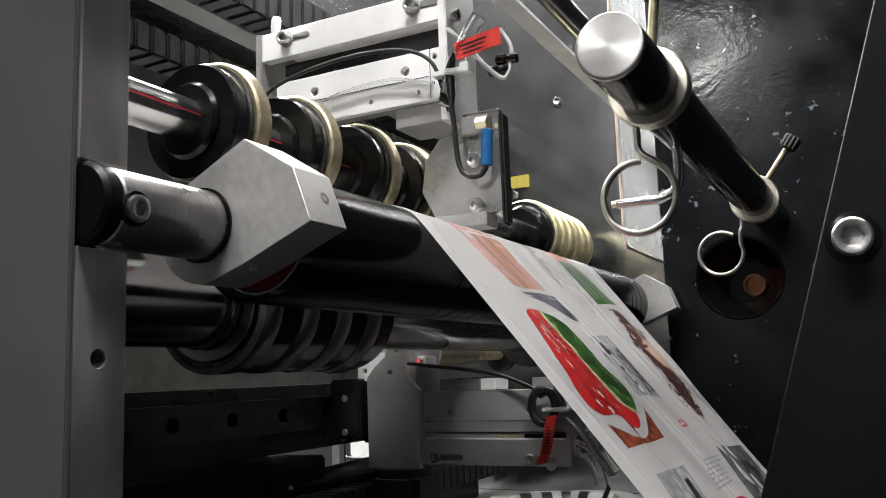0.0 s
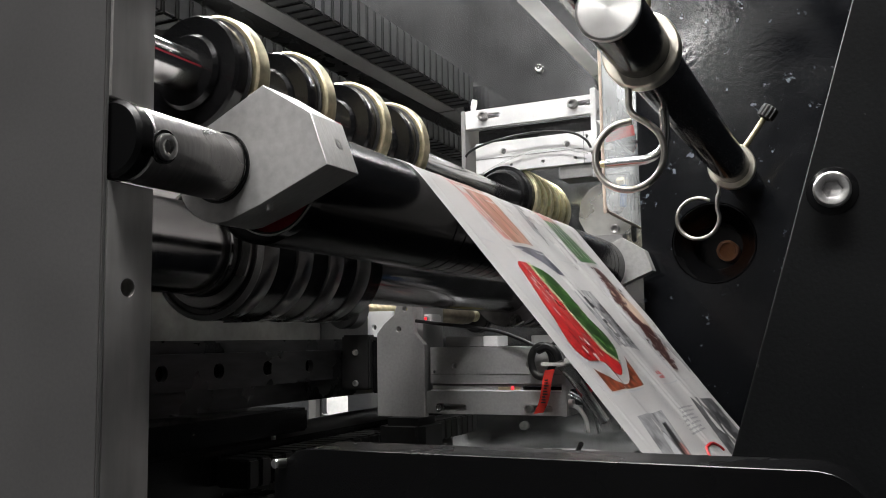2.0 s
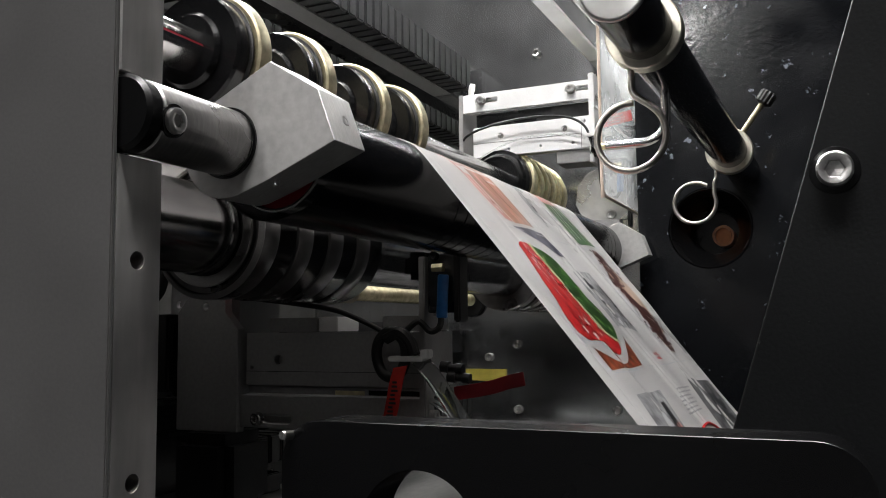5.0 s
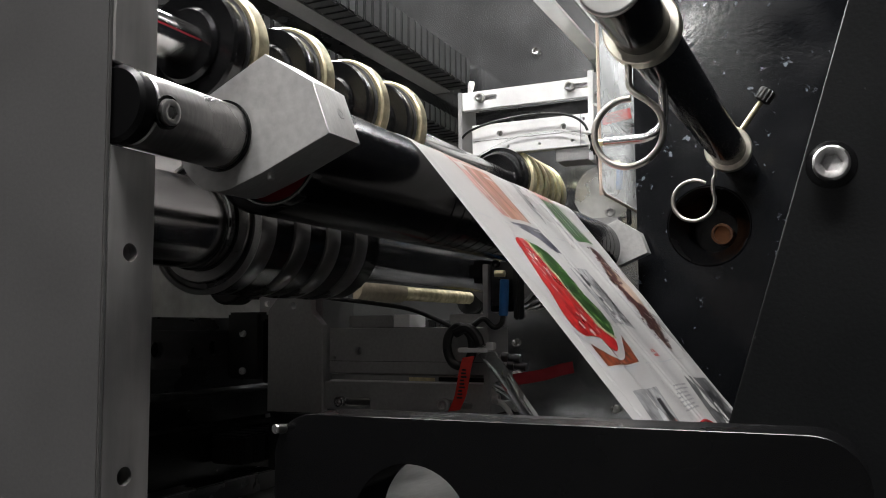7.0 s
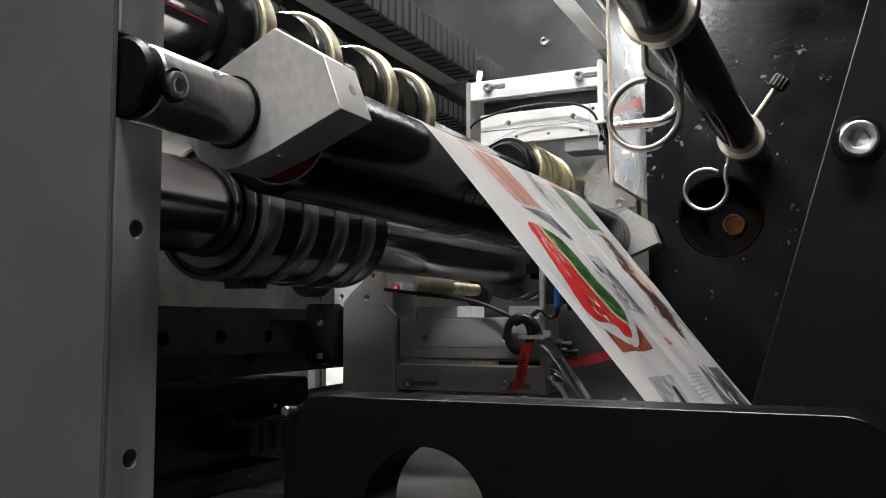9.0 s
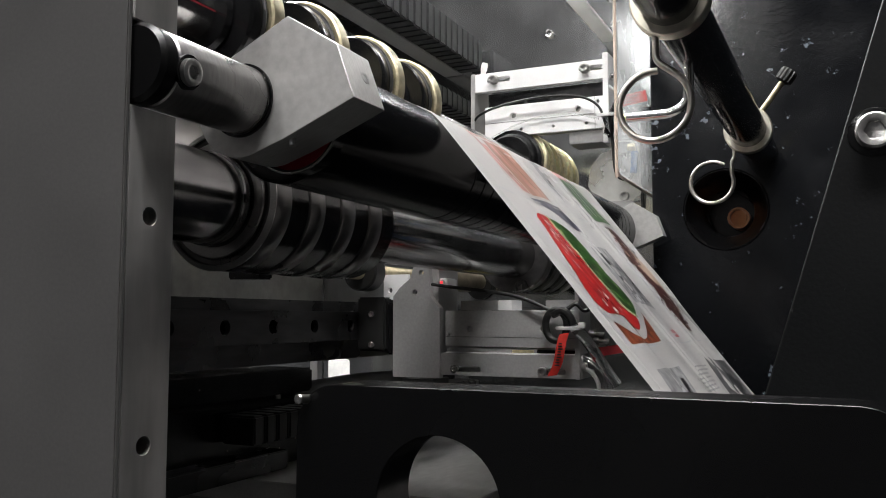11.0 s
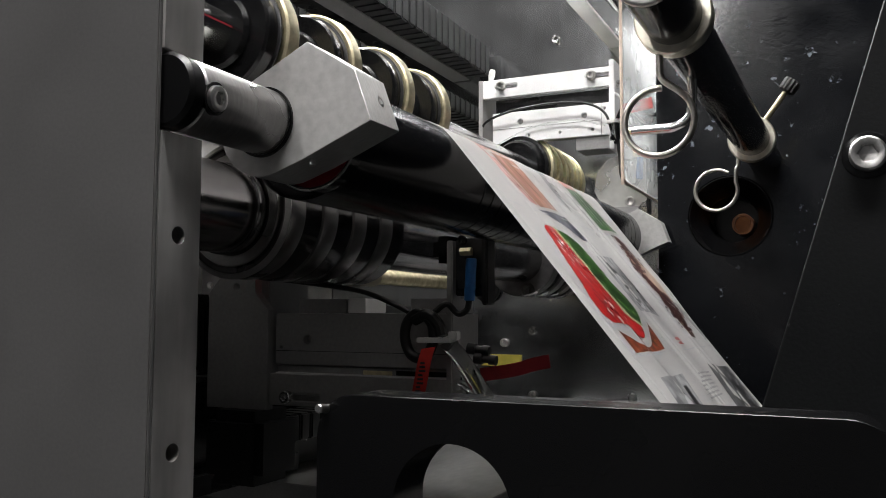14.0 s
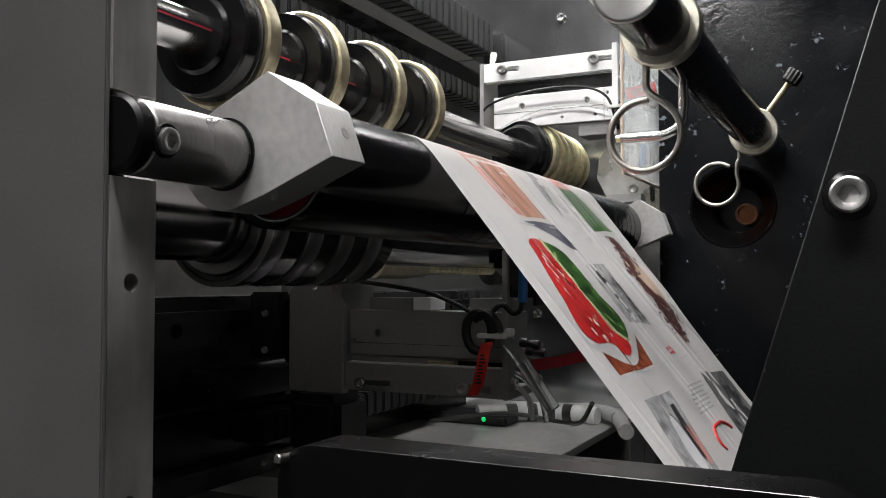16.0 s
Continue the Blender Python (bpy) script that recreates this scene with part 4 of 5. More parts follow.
def upper_unit():
    y = 0.70
    u = thing("upper_knife_carriage", (-0.48, y, 1.43), "pale aluminium knife positioning carriage with cables and a red tag", "carriage")
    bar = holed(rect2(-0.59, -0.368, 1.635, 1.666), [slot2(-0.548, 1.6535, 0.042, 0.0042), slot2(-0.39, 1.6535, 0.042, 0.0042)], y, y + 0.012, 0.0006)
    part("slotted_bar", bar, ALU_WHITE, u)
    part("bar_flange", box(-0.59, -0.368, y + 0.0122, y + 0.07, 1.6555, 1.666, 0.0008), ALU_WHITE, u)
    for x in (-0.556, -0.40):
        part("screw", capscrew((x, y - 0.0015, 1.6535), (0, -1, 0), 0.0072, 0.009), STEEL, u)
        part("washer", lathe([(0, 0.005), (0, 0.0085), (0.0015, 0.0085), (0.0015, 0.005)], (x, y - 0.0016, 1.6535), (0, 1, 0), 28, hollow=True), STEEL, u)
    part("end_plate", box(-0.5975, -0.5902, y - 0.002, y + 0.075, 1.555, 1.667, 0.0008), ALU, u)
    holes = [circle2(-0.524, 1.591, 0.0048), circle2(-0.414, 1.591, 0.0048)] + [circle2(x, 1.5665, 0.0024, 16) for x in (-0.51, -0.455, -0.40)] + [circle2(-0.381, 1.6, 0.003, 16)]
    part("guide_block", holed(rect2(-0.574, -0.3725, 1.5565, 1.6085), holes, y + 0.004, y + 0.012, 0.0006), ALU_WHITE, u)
    part("guide_core", box(-0.573, -0.3735, y + 0.0125, y + 0.028, 1.558, 1.608), ALU, u)
    part("joint_line", box(-0.386, -0.3855, y + 0.0035, y + 0.006, 1.557, 1.608), BLACK_PLASTIC, u)
    part("joint_line", box(-0.573, -0.387, y + 0.0035, y + 0.006, 1.5805, 1.581), DARK_METAL, u)
    part("side_rail", box(-0.3705, -0.3615, y - 0.006, y + 0.06, 1.53, 1.675, 0.001), ALU_WHITE, u)
    part("dark_slot", box(-0.574, -0.373, y + 0.02, y + 0.055, 1.6105, 1.6345), DARK_METAL, u)
    part("lower_slide", box(-0.43, -0.372, y + 0.01, y + 0.06, 1.535, 1.5555, 0.001), ALU, u)
    # fork plate that carries the knife finger
    part("fork_plate", holed([(-0.384, 1.437), (-0.3145, 1.437), (-0.3145, 1.535), (-0.352, 1.535), (-0.355, 1.522), (-0.378, 1.515), (-0.394, 1.495), (-0.398, 1.465)], [circle2(-0.339, 1.517, 0.003, 16)], y + 0.002, y + 0.012, 0.0008), FORK, u)
    part("fork_edge", box(-0.3142, -0.3095, y - 0.002, y + 0.014, 1.424, 1.53, 0.002), BLACK_PLASTIC, u)
    part("foot", box(-0.38, -0.325, y - 0.012, y + 0.014, 1.4235, 1.4365, 0.001), ALU, u)
    for z in (1.488, 1.4455):
        part("screw", capscrew((-0.34, y + 0.002, z), (0, -1, 0), 0.0075, 0.006), STEEL, u)
    # sensor with blue sleeve
    part("sensor_sleeve", rod((-0.3205, y - 0.012, 1.512), (-0.3225, y - 0.012, 1.478), 0.0052, 20, 0.001), BLUE, u, "blue sleeve")
    part("sensor_nut", lathe([(0, 0.0062), (0.011, 0.0062)], (-0.3305, y - 0.012, 1.5185), (1, 0, 0), 6), BRASS, u, "brass nut")
    part("sensor_mount", box(-0.35, -0.322, y - 0.006, y + 0.002, 1.512, 1.53, 0.001), ALU, u)
    link_cable(u, [(-0.3225, y - 0.012, 1.478), (-0.329, y - 0.013, 1.470), (-0.342, y - 0.014, 1.4715), (-0.35, y - 0.014, 1.485), (-0.353, y - 0.014, 1.52), (-0.356, y - 0.014, 1.56), (-0.35, y - 0.014, 1.59)], 0.0026)
    link_cable(u, [(-0.6, y + 0.02, 1.575), (-0.585, y - 0.004, 1.592), (-0.54, y - 0.012, 1.605), (-0.47, y - 0.014, 1.6115), (-0.41, y - 0.012, 1.607), (-0.378, y - 0.01, 1.59), (-0.366, y - 0.01, 1.56), (-0.36, y - 0.01, 1.537)], 0.002)
    link_cable(u, [(-0.56, y + 0.001, 1.556), (-0.5, y - 0.002, 1.578), (-0.43, y - 0.003, 1.583), (-0.378, y - 0.003, 1.57)], 0.0015, HOSE, "air_hose")
    tie = part("zip_tie", box(-0.372, -0.333, y - 0.02, y - 0.006, 1.569, 1.5745, 0.001), WHITE_PLASTIC, u, "white cable tie")
    part("tie_head", box(-0.341, -0.332, y - 0.024, y - 0.014, 1.567, 1.577, 0.001), WHITE_PLASTIC, tie)
    part("clear_sleeve", tube([(-0.36, y - 0.016, 1.54), (-0.352, y - 0.017, 1.57), (-0.335, y - 0.018, 1.6), (-0.322, y - 0.016, 1.62)], 0.0075, 14, 6), HOSE, u, "clear plastic sleeve")
    tag = turned(box(-0.023, 0.023, -0.0006, 0.0006, -0.0085, 0.0085), Matrix.Translation((-0.321, y - 0.024, 1.5905)) @ Matrix.Rotation(radians(-8), 4, "Y"))
    tag_ob = part("red_tag", tag, RED_TAG, u, "red paper tag with small print")
    bars = bmesh.new()
    for k in range(3):
        join(bars, turned(box(-0.016, 0.004 + 0.003 * k, -0.0012, -0.0008, -0.005 + 0.004 * k, -0.004 + 0.004 * k), Matrix.Translation((-0.321, y - 0.024, 1.5905)) @ Matrix.Rotation(radians(-8), 4, "Y")))
    part("tag_print", bars, INK_BLACK, tag_ob)
    link_cable(u, [(-0.36, y - 0.004, 1.62), (-0.34, y - 0.01, 1.6), (-0.322, y - 0.006, 1.575), (-0.305, y, 1.562), (-0.3, y + 0.006, 1.59), (-0.312, y + 0.01, 1.615)], 0.0021, FROST, "air_hose")
    for x, z in ((-0.31, 1.572), (-0.302, 1.582)):
        part("fitting", lathe([(0, 0.005), (0.008, 0.005), (0.008, 0.0032), (0.014, 0.0032), (0.014, 0.0045), (0.02, 0.0045)], (x - 0.012, y + 0.004, z), (1, 0, -0.1), 16), BLACK_STEEL, u)
    part("screw", capscrew((-0.36, y + 0.006, 1.637), (1, 0, 0), 0.006, 0.007), STEEL, u)
    part("white_plug", lathe([(0, 0.004), (0.008, 0.0055), (0.016, 0.0055), (0.02, 0.004)], (-0.58, y + 0.01, 1.668), (0.3, -0.2, 1), 16), WHITE_PLASTIC, u)
    return u


def lower_unit():
    y = 1.03
    u = thing("lower_knife_carriage", (-0.5, y, 1.17), "grey aluminium lower positioning carriage with black cable and red tags", "carriage")
    left = [(-0.672, 1.166), (-0.5915, 1.166), (-0.5915, 1.272), (-0.608, 1.29), (-0.61, 1.338), (-0.636, 1.338), (-0.642, 1.318), (-0.66, 1.304), (-0.672, 1.29)]
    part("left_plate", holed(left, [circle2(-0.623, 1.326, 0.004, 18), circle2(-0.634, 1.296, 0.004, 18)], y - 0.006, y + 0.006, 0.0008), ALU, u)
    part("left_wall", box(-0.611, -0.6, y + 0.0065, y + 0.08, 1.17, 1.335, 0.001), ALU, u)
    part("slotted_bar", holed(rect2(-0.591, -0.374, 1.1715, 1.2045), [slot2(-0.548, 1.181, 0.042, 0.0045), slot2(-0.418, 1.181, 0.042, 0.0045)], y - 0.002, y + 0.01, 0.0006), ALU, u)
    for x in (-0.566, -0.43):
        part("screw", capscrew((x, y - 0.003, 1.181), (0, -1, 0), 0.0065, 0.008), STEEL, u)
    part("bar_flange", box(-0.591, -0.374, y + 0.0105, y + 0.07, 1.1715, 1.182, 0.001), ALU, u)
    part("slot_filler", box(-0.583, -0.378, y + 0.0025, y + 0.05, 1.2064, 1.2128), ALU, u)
    part("dark_slot", box(-0.44, -0.384, y + 0.0015, y + 0.0023, 1.2068, 1.2115), BLACK_STEEL, u)
    part("slot_lip", box(-0.584, -0.378, y - 0.0008, y + 0.0115, 1.2047, 1.2062, 0.0003), ALU_WHITE, u)
    part("brass_strip", box(-0.478, -0.4445, y + 0.001, y + 0.0023, 1.2066, 1.2108, 0.0003), BRASS, u, "short brass strip")
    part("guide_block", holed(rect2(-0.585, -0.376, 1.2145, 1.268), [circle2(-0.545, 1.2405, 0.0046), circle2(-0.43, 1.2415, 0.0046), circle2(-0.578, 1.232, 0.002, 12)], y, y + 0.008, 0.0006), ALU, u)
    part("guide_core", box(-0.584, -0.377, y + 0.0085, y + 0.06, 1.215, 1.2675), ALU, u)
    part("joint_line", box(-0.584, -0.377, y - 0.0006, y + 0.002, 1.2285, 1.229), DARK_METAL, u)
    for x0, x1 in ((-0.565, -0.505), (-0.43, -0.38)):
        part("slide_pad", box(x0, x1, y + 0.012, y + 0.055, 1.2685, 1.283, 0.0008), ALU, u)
    part("slide_pad", box(-0.504, -0.482, y + 0.012, y + 0.055, 1.2685, 1.2835, 0.0008), ALU_WHITE, u)
    laser = part("laser_body", box(-0.6085, -0.588, y + 0.012, y + 0.05, 1.303, 1.318, 0.002), ALU_WHITE, u, "pale laser pointer body")
    part("laser_tip", lathe([(0, 0.004), (0.006, 0.004), (0.006, 0.0001)], (-0.5945, y + 0.0118, 1.311), (0, -1, 0), 16), STEEL, laser)
    part("laser_spot", lathe([(0, 0.0022), (0.001, 0.0018), (0.0014, 0.0001)], (-0.5945, y + 0.0057, 1.311), (0, -1, 0), 14), LED_RED, laser, "red glowing laser opening")
    part("status_lamp", lathe([(0, 0.0024), (0.0012, 0.002), (0.002, 0.0001)], (-0.456, y + 0.0009, 1.2088), (0, -1, 0), 16), LED_RED, u, "red status lamp")
    # upright post with sensor
    part("post", box(-0.381, -0.3745, y - 0.008, y + 0.012, 1.171, 1.338, 0.001), ALU, u)
    mount = part("sensor_mount", box(-0.374, -0.3455, y - 0.002, y + 0.006, 1.285, 1.34, 0.001), DARK_METAL, u, "dark sensor bracket")
    part("bracket_edge", box(-0.345, -0.3385, y - 0.008, y + 0.012, 1.276, 1.342, 0.0015), BLACK_PLASTIC, u, "black bracket edge")
    part("bracket_screw", capscrew((-0.366, y - 0.002, 1.3385), (0, -1, 0), 0.0045, 0.005), BLACK_STEEL, mount)
    part("sensor_nut", lathe([(0, 0.0042), (0.011, 0.0042)], (-0.364, y - 0.012, 1.3265), (1, 0, 0), 6), BRASS, mount, "brass nut")
    part("sensor_sleeve", rod((-0.353, y - 0.012, 1.32), (-0.355, y - 0.012, 1.28), 0.0052, 20, 0.001), BLUE, u, "blue sleeve")
    part("cap_block", box(-0.407, -0.384, y + 0.01, y + 0.05, 1.318, 1.345, 0.006), BLACK_STEEL, u)
    link_cable(u, [(-0.355, y - 0.012, 1.285), (-0.357, y - 0.013, 1.272), (-0.366, y - 0.014, 1.268), (-0.377, y - 0.015, 1.277), (-0.388, y - 0.017, 1.270), (-0.398, y - 0.018, 1.262)], 0.003)
    link_cable(u, [(-0.606, y - 0.004, 1.308), (-0.57, y - 0.006, 1.303), (-0.52, y - 0.008, 1.297), (-0.47, y - 0.01, 1.289), (-0.43, y - 0.014, 1.275), (-0.405, y - 0.018, 1.263)], 0.0026)
    loop = [(-0.405 + 0.0155 * math.cos(radians(a)), y - 0.018 + 0.0005 * (k % 3), 1.247 + 0.0215 * math.sin(radians(a))) for k, a in enumerate(range(60, 430, 30))]
    part("cable_loop", tube(loop, 0.0052, 12, 4), BLACK_PLASTIC, u, "black coiled cable")
    link_cable(u, [(-0.41, y - 0.018, 1.262), (-0.395, y - 0.02, 1.267), (-0.384, y - 0.02, 1.258), (-0.38, y - 0.02, 1.247)], 0.006)
    tie = part("zip_tie", box(-0.404, -0.368, y - 0.026, y - 0.012, 1.2405, 1.2455, 0.001), WHITE_PLASTIC, u, "white cable tie")
    part("tie_head", box(-0.371, -0.362, y - 0.026, y - 0.016, 1.2435, 1.2515, 0.001), WHITE_PLASTIC, tie)
    hung = [(-0.391, y - 0.026, 1.236), (-0.3945, y - 0.028, 1.222), (-0.3965, y - 0.030, 1.207), (-0.401, y - 0.028, 1.192), (-0.409, y - 0.026, 1.177)]
    tag_ob = part("red_tag", tag_strip(hung, Vector((0.0066, 0.001, 0.001))), RED_TAG, u, "red paper tag with small print")
    bars = bmesh.new()
    for k in range(9):
        q = smooth_path(hung, 4)[4 + k]
        box(q.x - 0.003, q.x + 0.0015 + 0.0012 * (k % 3), q.y - 0.0016, q.y - 0.0012, q.z - 0.0012, q.z + 0.0008, 0.0, bars)
    tagged(part("tag_print", bars, INK_BLACK, tag_ob), kind="stuff")
    part("red_tag", tag_strip([(-0.352, y + 0.008, 1.21), (-0.335, y + 0.009, 1.2125), (-0.315, y + 0.011, 1.2165), (-0.3, y + 0.01, 1.221), (-0.284, y + 0.01, 1.2245)], Vector((-0.001, 0, 0.0062))), RED_TAG_SHADED, u, "red tag with shade put into its colour")
    part("clear_sleeve", tube([(-0.378, y - 0.018, 1.245), (-0.36, y - 0.018, 1.225), (-0.338, y - 0.012, 1.19), (-0.322, y - 0.006, 1.165)], 0.008, 14, 6), HOSE, u, "clear plastic sleeve")
    link_cable(u, [(-0.376, y, 1.205), (-0.355, y - 0.004, 1.195), (-0.338, y - 0.002, 1.175), (-0.332, y, 1.15)], 0.003, HOSE, "air_hose")
    link_cable(u, [(-0.376, y + 0.004, 1.187), (-0.362, y + 0.002, 1.183), (-0.352, y + 0.004, 1.168), (-0.35, y + 0.006, 1.15)], 0.003, WHITE_PLASTIC, "air_hose")
    for x, z in ((-0.352, 1.235), (-0.345, 1.226)):
        part("fitting", lathe([(0, 0.0055), (0.008, 0.0055), (0.008, 0.0035), (0.015, 0.0035), (0.015, 0.0048), (0.022, 0.0048)], (x - 0.012, y + 0.006, z), (1, 0, -0.1), 16), DARK_METAL, u)
    part("fitting", capscrew((-0.374, y + 0.003, 1.189), (1, 0, 0), 0.006, 0.007), STEEL, u)
    part("motor_block", box(-0.66, -0.585, y - 0.03, y + 0.05, 1.088, 1.1655, 0.012), BLACK_PLASTIC, u, "black rounded motor block")
    # rail shoe behind the left plate
    part("rail_shoe", box(-0.7365, -0.686, y - 0.005, y + 0.09, 1.205, 1.289, 0.003), BLACK_PLASTIC, u, "black rail shoe")
    part("shoe_bridge", box(-0.6855, -0.6725, y + 0.001, y + 0.05, 1.20, 1.28, 0.002), BLACK_STEEL, u)
    part("nut_housing", lathe([(0, 0.013), (0, 0.027), (0.003, 0.03), (0.03, 0.03), (0.03, 0.013)], (-0.715, y - 0.037, 1.328), (0, 1, 0), 40), BLACK_PLASTIC, u, "black spindle nut housing")
    part("spindle_nut", lathe([(0, 0.013), (0, 0.021), (0.004, 0.0215), (0.11, 0.0215), (0.112, 0.018), (0.16, 0.018), (0.16, 0.013)], (-0.70, y + 0.24, 1.328), (0, 1, 0), 40), NUT_BRONZE, u, "dull bronze spindle nut")
    part("backing_plate", holed(rect2(-0.70, -0.655, 1.285, 1.325), [circle2(-0.688, 1.300, 0.004, 16)], y + 0.014, y + 0.02, 0.0006), ALU_WHITE, u)
    for z in (1.215, 1.262):
        part("screw", capscrew((-0.71, y - 0.005, z), (0, -1, 0), 0.0045, 0.004), STEEL, u)
    return u


# ---- rails, chains, beams ----
def background():
    rail = thing("linear_rail", (-0.8, 0.9, 1.215), "dark steel linear rail with counterbored holes", "rail")
    b = to_x(holed([(y, z) for y, z in rect2(0.265, 1.598, 1.222, 1.2667)], [circle2(y, 1.2445, 0.0098, 24) for y in [0.42 + 0.1 * k for k in range(12)]], 0, 0.008, 0.001), -0.738)
    part("rail", b, DARK_METAL, rail)
    part("rail_core", box(-0.775, -0.7465, 0.265, 1.598, 1.2225, 1.266, 0.001), BLACK_STEEL, rail)
    solo("rail_beam", box(-0.85, -0.776, 0.265, 1.598, 1.19, 1.283, 0.003), DARK_METAL, "dark steel beam behind the rail", "beam")
    solo("rail_beam", box(-0.95, -0.72, 0.265, 0.99, 1.155, 1.187, 0.003), BLACK_STEEL, "dark steel beam under the rail", "beam")
    # upper beam beside the knives
    solo("upper_beam", box(-0.80, -0.755, 0.265, 1.598, 1.77, 1.86, 0.003), ALU, "grey aluminium beam over the knife shaft", "beam")
    solo("top_plate", box(-1.1, -0.802, 0.265, 1.598, 1.86, 1.875, 0.002), BLACK_MATT, "dark cover plate over the machine", "cover")
    # drag chains
    def chain(label, y0, y1, x, z, h, w, pitch, mat):
        c = thing("cable_chain", (x, (y0 + y1) / 2, z), label, "cable chain")
        me = None
        n = int((y1 - y0) / pitch)
        for k in range(n):
            if me is None:
                bb = box(-w / 2, w / 2, 0, pitch * 0.86, 0, h, 0.0025)
                join(bb, box(-w / 2 + 0.004, w / 2 - 0.004, pitch * 0.8, pitch * 1.1, 0.004, h - 0.004))
                o = part("link", bb, mat, None)
                me = o.data
            else:
                o = new("link", me)
            o.parent = c
            o.location = Vector((x, y0 + pitch * k, z)) - Vector(c.location)
        return c
    chain("grey plastic cable chain along the upper beam", 0.3, 1.58, -0.725, 1.765, 0.062, 0.05, 0.026, CHAIN_GREY)
    chain("black plastic cable chain behind the knives", 0.3, 1.58, -0.68, 1.63, 0.032, 0.04, 0.022, BLACK_PLASTIC)
    chain("black plastic cable chain in the bottom", 0.80, 1.5, -0.70, 1.105, 0.035, 0.05, 0.024, BLACK_PLASTIC)
    tr = thing("chain_trough", (-0.76, 0.95, 1.06), "black chain trough with a pale cable tie", "trough")
    part("side", box(-0.735, -0.73, 0.4, 1.5, 1.0605, 1.148, 0.001), BLACK_STEEL, tr)
    part("side", box(-0.79, -0.785, 0.4, 1.5, 1.0605, 1.148, 0.001), BLACK_STEEL, tr)
    part("cable_sleeve", tube([(-0.76, 0.4, 1.135), (-0.757, 0.7, 1.143), (-0.76, 0.9, 1.138), (-0.763, 1.2, 1.144), (-0.76, 1.49, 1.136)], 0.022, 14, 8), BLACK_PLASTIC, tr)
    part("cable_tie", tube([(-0.735, 0.93, 1.13), (-0.738, 0.93, 1.158), (-0.76, 0.93, 1.167), (-0.782, 0.93, 1.155)], 0.0035, 8, 6), WHITE_PLASTIC, tr, "pale cable tie")
    box_ = thing("sensor_box", (-0.66, 1.32, 1.06), "flat black box with a green lamp on the tray", "box")
    part("case", box(-0.76, -0.56, 1.29, 1.36, 1.0605, 1.078, 0.004), BLACK_PLASTIC, box_)
    part("lamp", lathe([(0, 0.004), (0.002, 0.003), (0.0025, 0.0001)], (-0.6, 1.2895, 1.071), (0, -1, 0), 12), LED_GREEN, box_, "green glowing lamp")
    # flat bar and rod along the top
    solo("cover_bar", box(-0.455, -0.425, 0.3, 1.599, 1.80, 1.806, 0.001), ALU_WHITE, "pale flat bar along the clear cover", "bar")
    solo("tie_rod", rod((-0.318, 0.3, 1.715), (-0.318, 1.13, 1.715), 0.0145, 40), CHROME, "polished dark tie rod over the slitter", "rod")
    # clear cover sheet
    sheet = thing("clear_cover", (-0.3, 1.3, 1.44), "clear acrylic cover sheet with a rounded corner", "cover")
    outline = [(1.06, 2.0), (1.06, 1.462), (1.062, 1.455), (1.068, 1.449), (1.077, 1.4465), (1.598, 1.4465), (1.598, 2.0)]
    part("sheet", to_x(holed(outline, [], 0, 0.006), -0.297), ACRYLIC, sheet)
    part("cut_edge", tube([(-0.3, 1.058, 1.98), (-0.3, 1.058, 1.7), (-0.3, 1.058, 1.462), (-0.3, 1.061, 1.452), (-0.3, 1.071, 1.4455), (-0.3, 1.095, 1.4445), (-0.3, 1.3, 1.4445), (-0.3, 1.598, 1.4445)], 0.0022, 8, 5), EDGE_PINK, sheet, "pinkish sawn edge of the sheet")
    # hoses on the tray
    solo("air_hose", tube([(-0.60, 1.40, 1.075), (-0.53, 1.43, 1.074), (-0.46, 1.44, 1.075), (-0.40, 1.38, 1.078), (-0.35, 1.26, 1.074)], 0.012, 14, 8), FROST, "pale hose lying over the tray", "hose")
    rib = thing("ribbed_hose", (-0.55, 1.36, 1.06), "pale hose with black rings on the tray", "hose")
    pts = [(-0.62, 1.31, 1.076), (-0.56, 1.36, 1.076), (-0.5, 1.39, 1.076), (-0.43, 1.38, 1.076)]
    part("hose", tube(pts, 0.0145, 16, 8), FROST, rib)
    path = smooth_path(pts, 8)
    for k in range(5, 20, 4):
        part("band", tube([path[k], path[k + 1], path[k + 2]], 0.0152, 16, 1), BLACK_PLASTIC, rib)
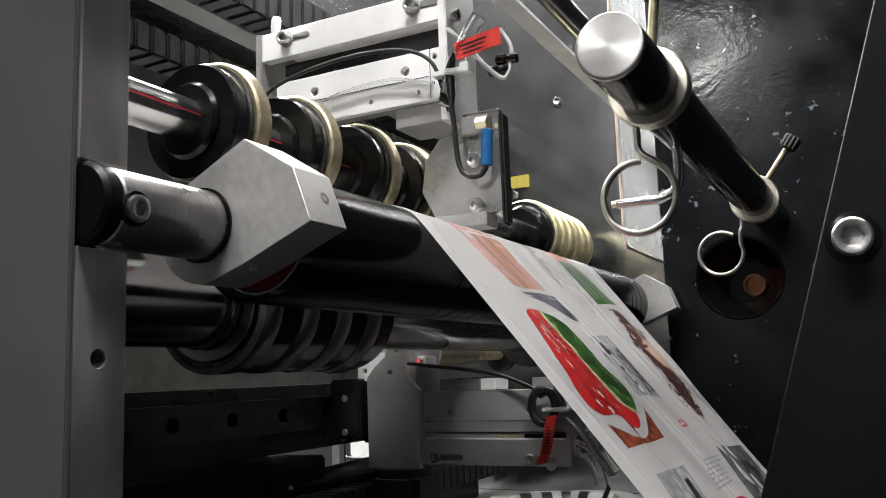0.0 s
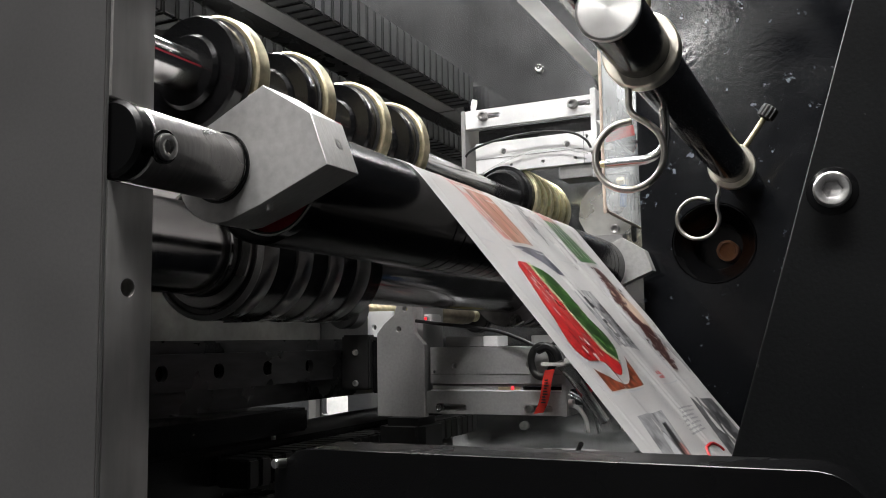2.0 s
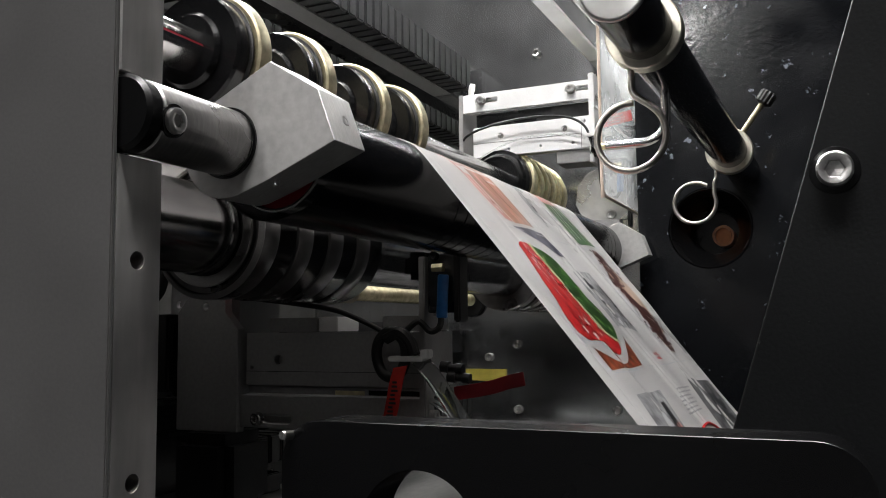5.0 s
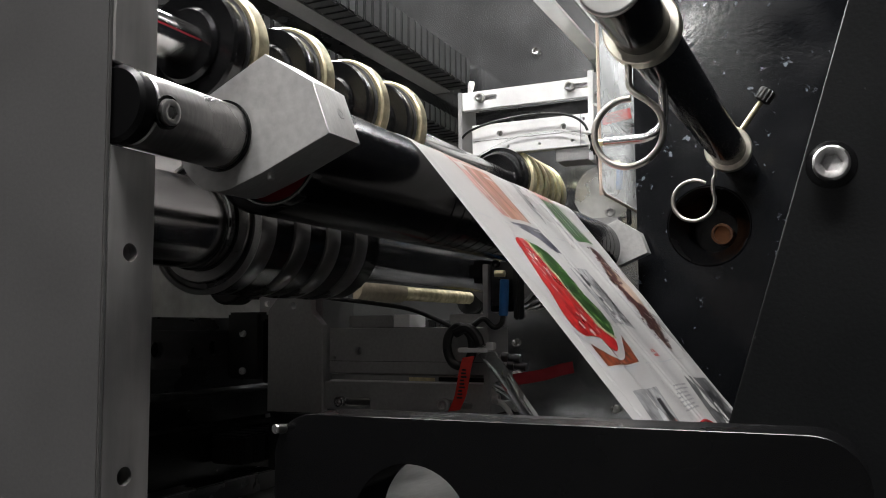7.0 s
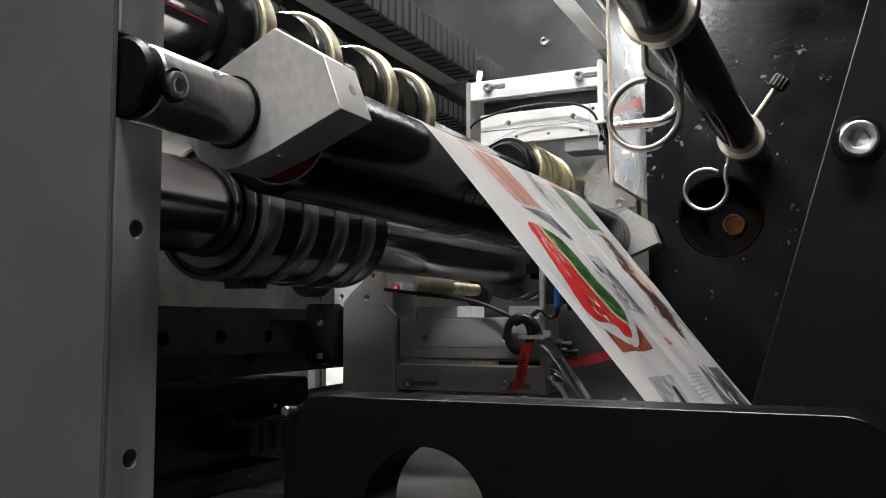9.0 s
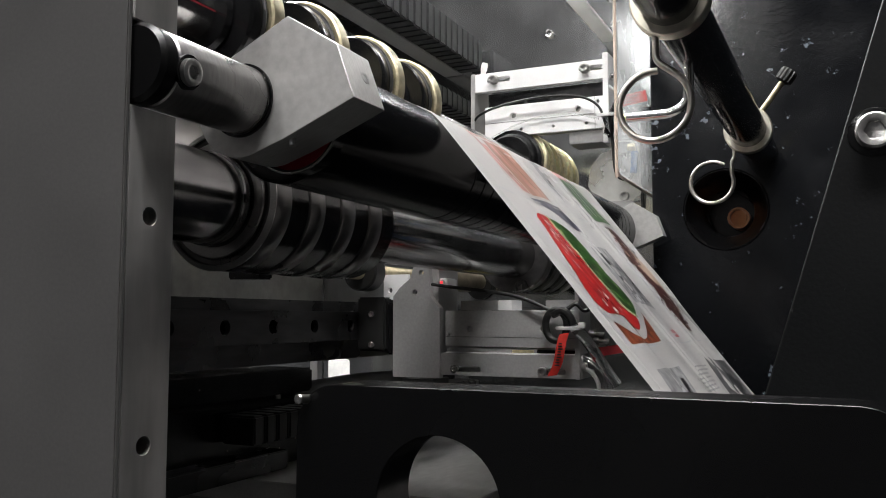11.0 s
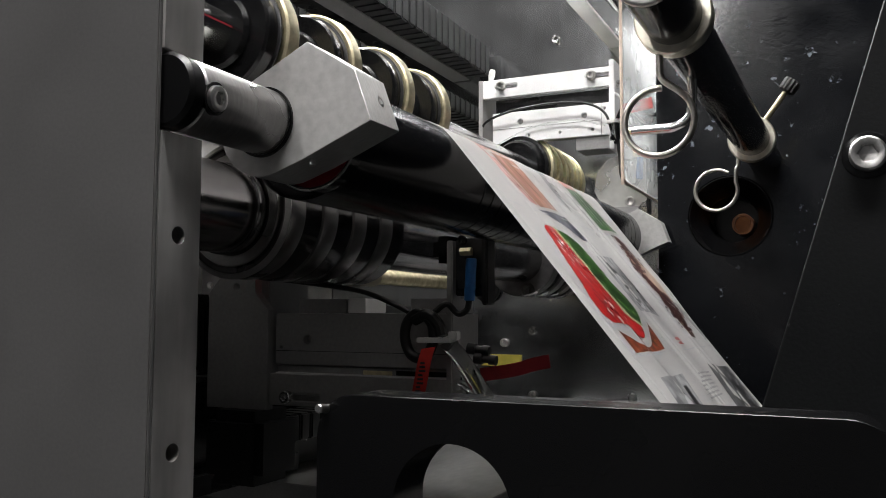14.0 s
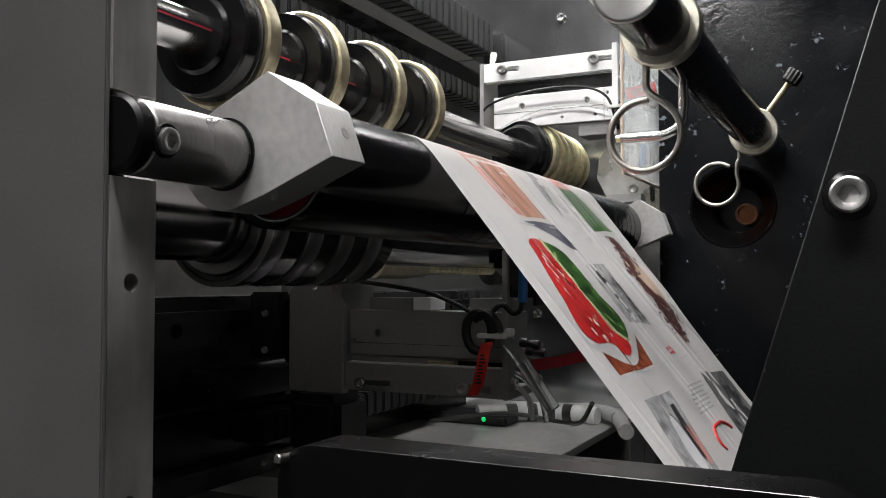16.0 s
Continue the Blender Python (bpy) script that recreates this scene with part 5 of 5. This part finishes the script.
    solo("cable", tube([(-0.68, 1.25, 1.068), (-0.56, 1.28, 1.085), (-0.47, 1.3, 1.075), (-0.41, 1.22, 1.09), (-0.37, 1.15, 1.13)], 0.0035, 10, 8), BLACK_PLASTIC, "thin black cable over the tray", "cable")


FROST = surface("frosted_plastic", (0.42, 0.425, 0.42), 0.35, 0, 0.15, 40, bump=0.1)
EDGE_PINK = surface("sawn_acrylic_edge", (0.62, 0.5, 0.42), 0.4, 0, 0.1, 100)
FORK = surface("oily_steel_plate", (0.6, 0.6, 0.58), 0.28, 0.9, 0.15, 35, (1, 1, 1), 0.15, 0.12)
CHAIN_GREY = surface("grey_chain_plastic", (0.032, 0.032, 0.034), 0.5, 0, 0.12, 200)

frames()
rollers()
knives()
label_web()
hanger()
UPPER = upper_unit()
LOWER = lower_unit()
background()


def motions():
    up = [(0.0, 0.698), (0.5, 0.823), (1.0, 0.99), (1.5, 1.152), (1.8, 1.24), (2.0, 1.271), (2.2, 1.272), (16.0, 1.272)]
    walk(UPPER, [(t, pose(-0.48, y, 1.43)) for t, y in up])
    low = [(0.0, 1.03), (0.5, 1.071), (1.0, 1.115), (1.5, 1.143), (1.75, 1.14), (2.0, 1.11), (2.5, 0.96), (3.0, 0.795), (3.5, 0.636), (3.8, 0.605), (4.0, 0.607), (4.3, 0.625), (6.5, 0.806), (7.0, 0.847), (7.5, 0.886),
           (8.0, 0.929), (8.5, 0.97), (9.0, 1.008), (10.5, 1.13), (10.8, 1.143), (11.4, 1.143), (11.6, 1.125), (12.0, 1.035), (12.5, 0.873), (13.0, 0.71), (13.3, 0.655), (13.5, 0.655), (14.0, 0.692), (14.5, 0.732), (15.0, 0.771), (15.5, 0.811), (16.0, 0.853)]
    walk(LOWER, [(t, pose(-0.5, y, 1.17)) for t, y in low])
    # status lamp always glows: sunk to look switched off, out while carriage runs back
    lamp = next(o for o in LOWER.children if o.name.startswith("status_lamp"))
    depth = [(0.0, 0.03), (1.75, 0.03), (1.9, 0.0), (3.8, 0.0), (3.9, 0.03), (11.35, 0.03), (11.5, 0.0), (13.25, 0.0), (13.35, 0.03), (16.0, 0.03)]
    walk(lamp, [(t, pose(0, d, 0)) for t, d in depth])


motions()
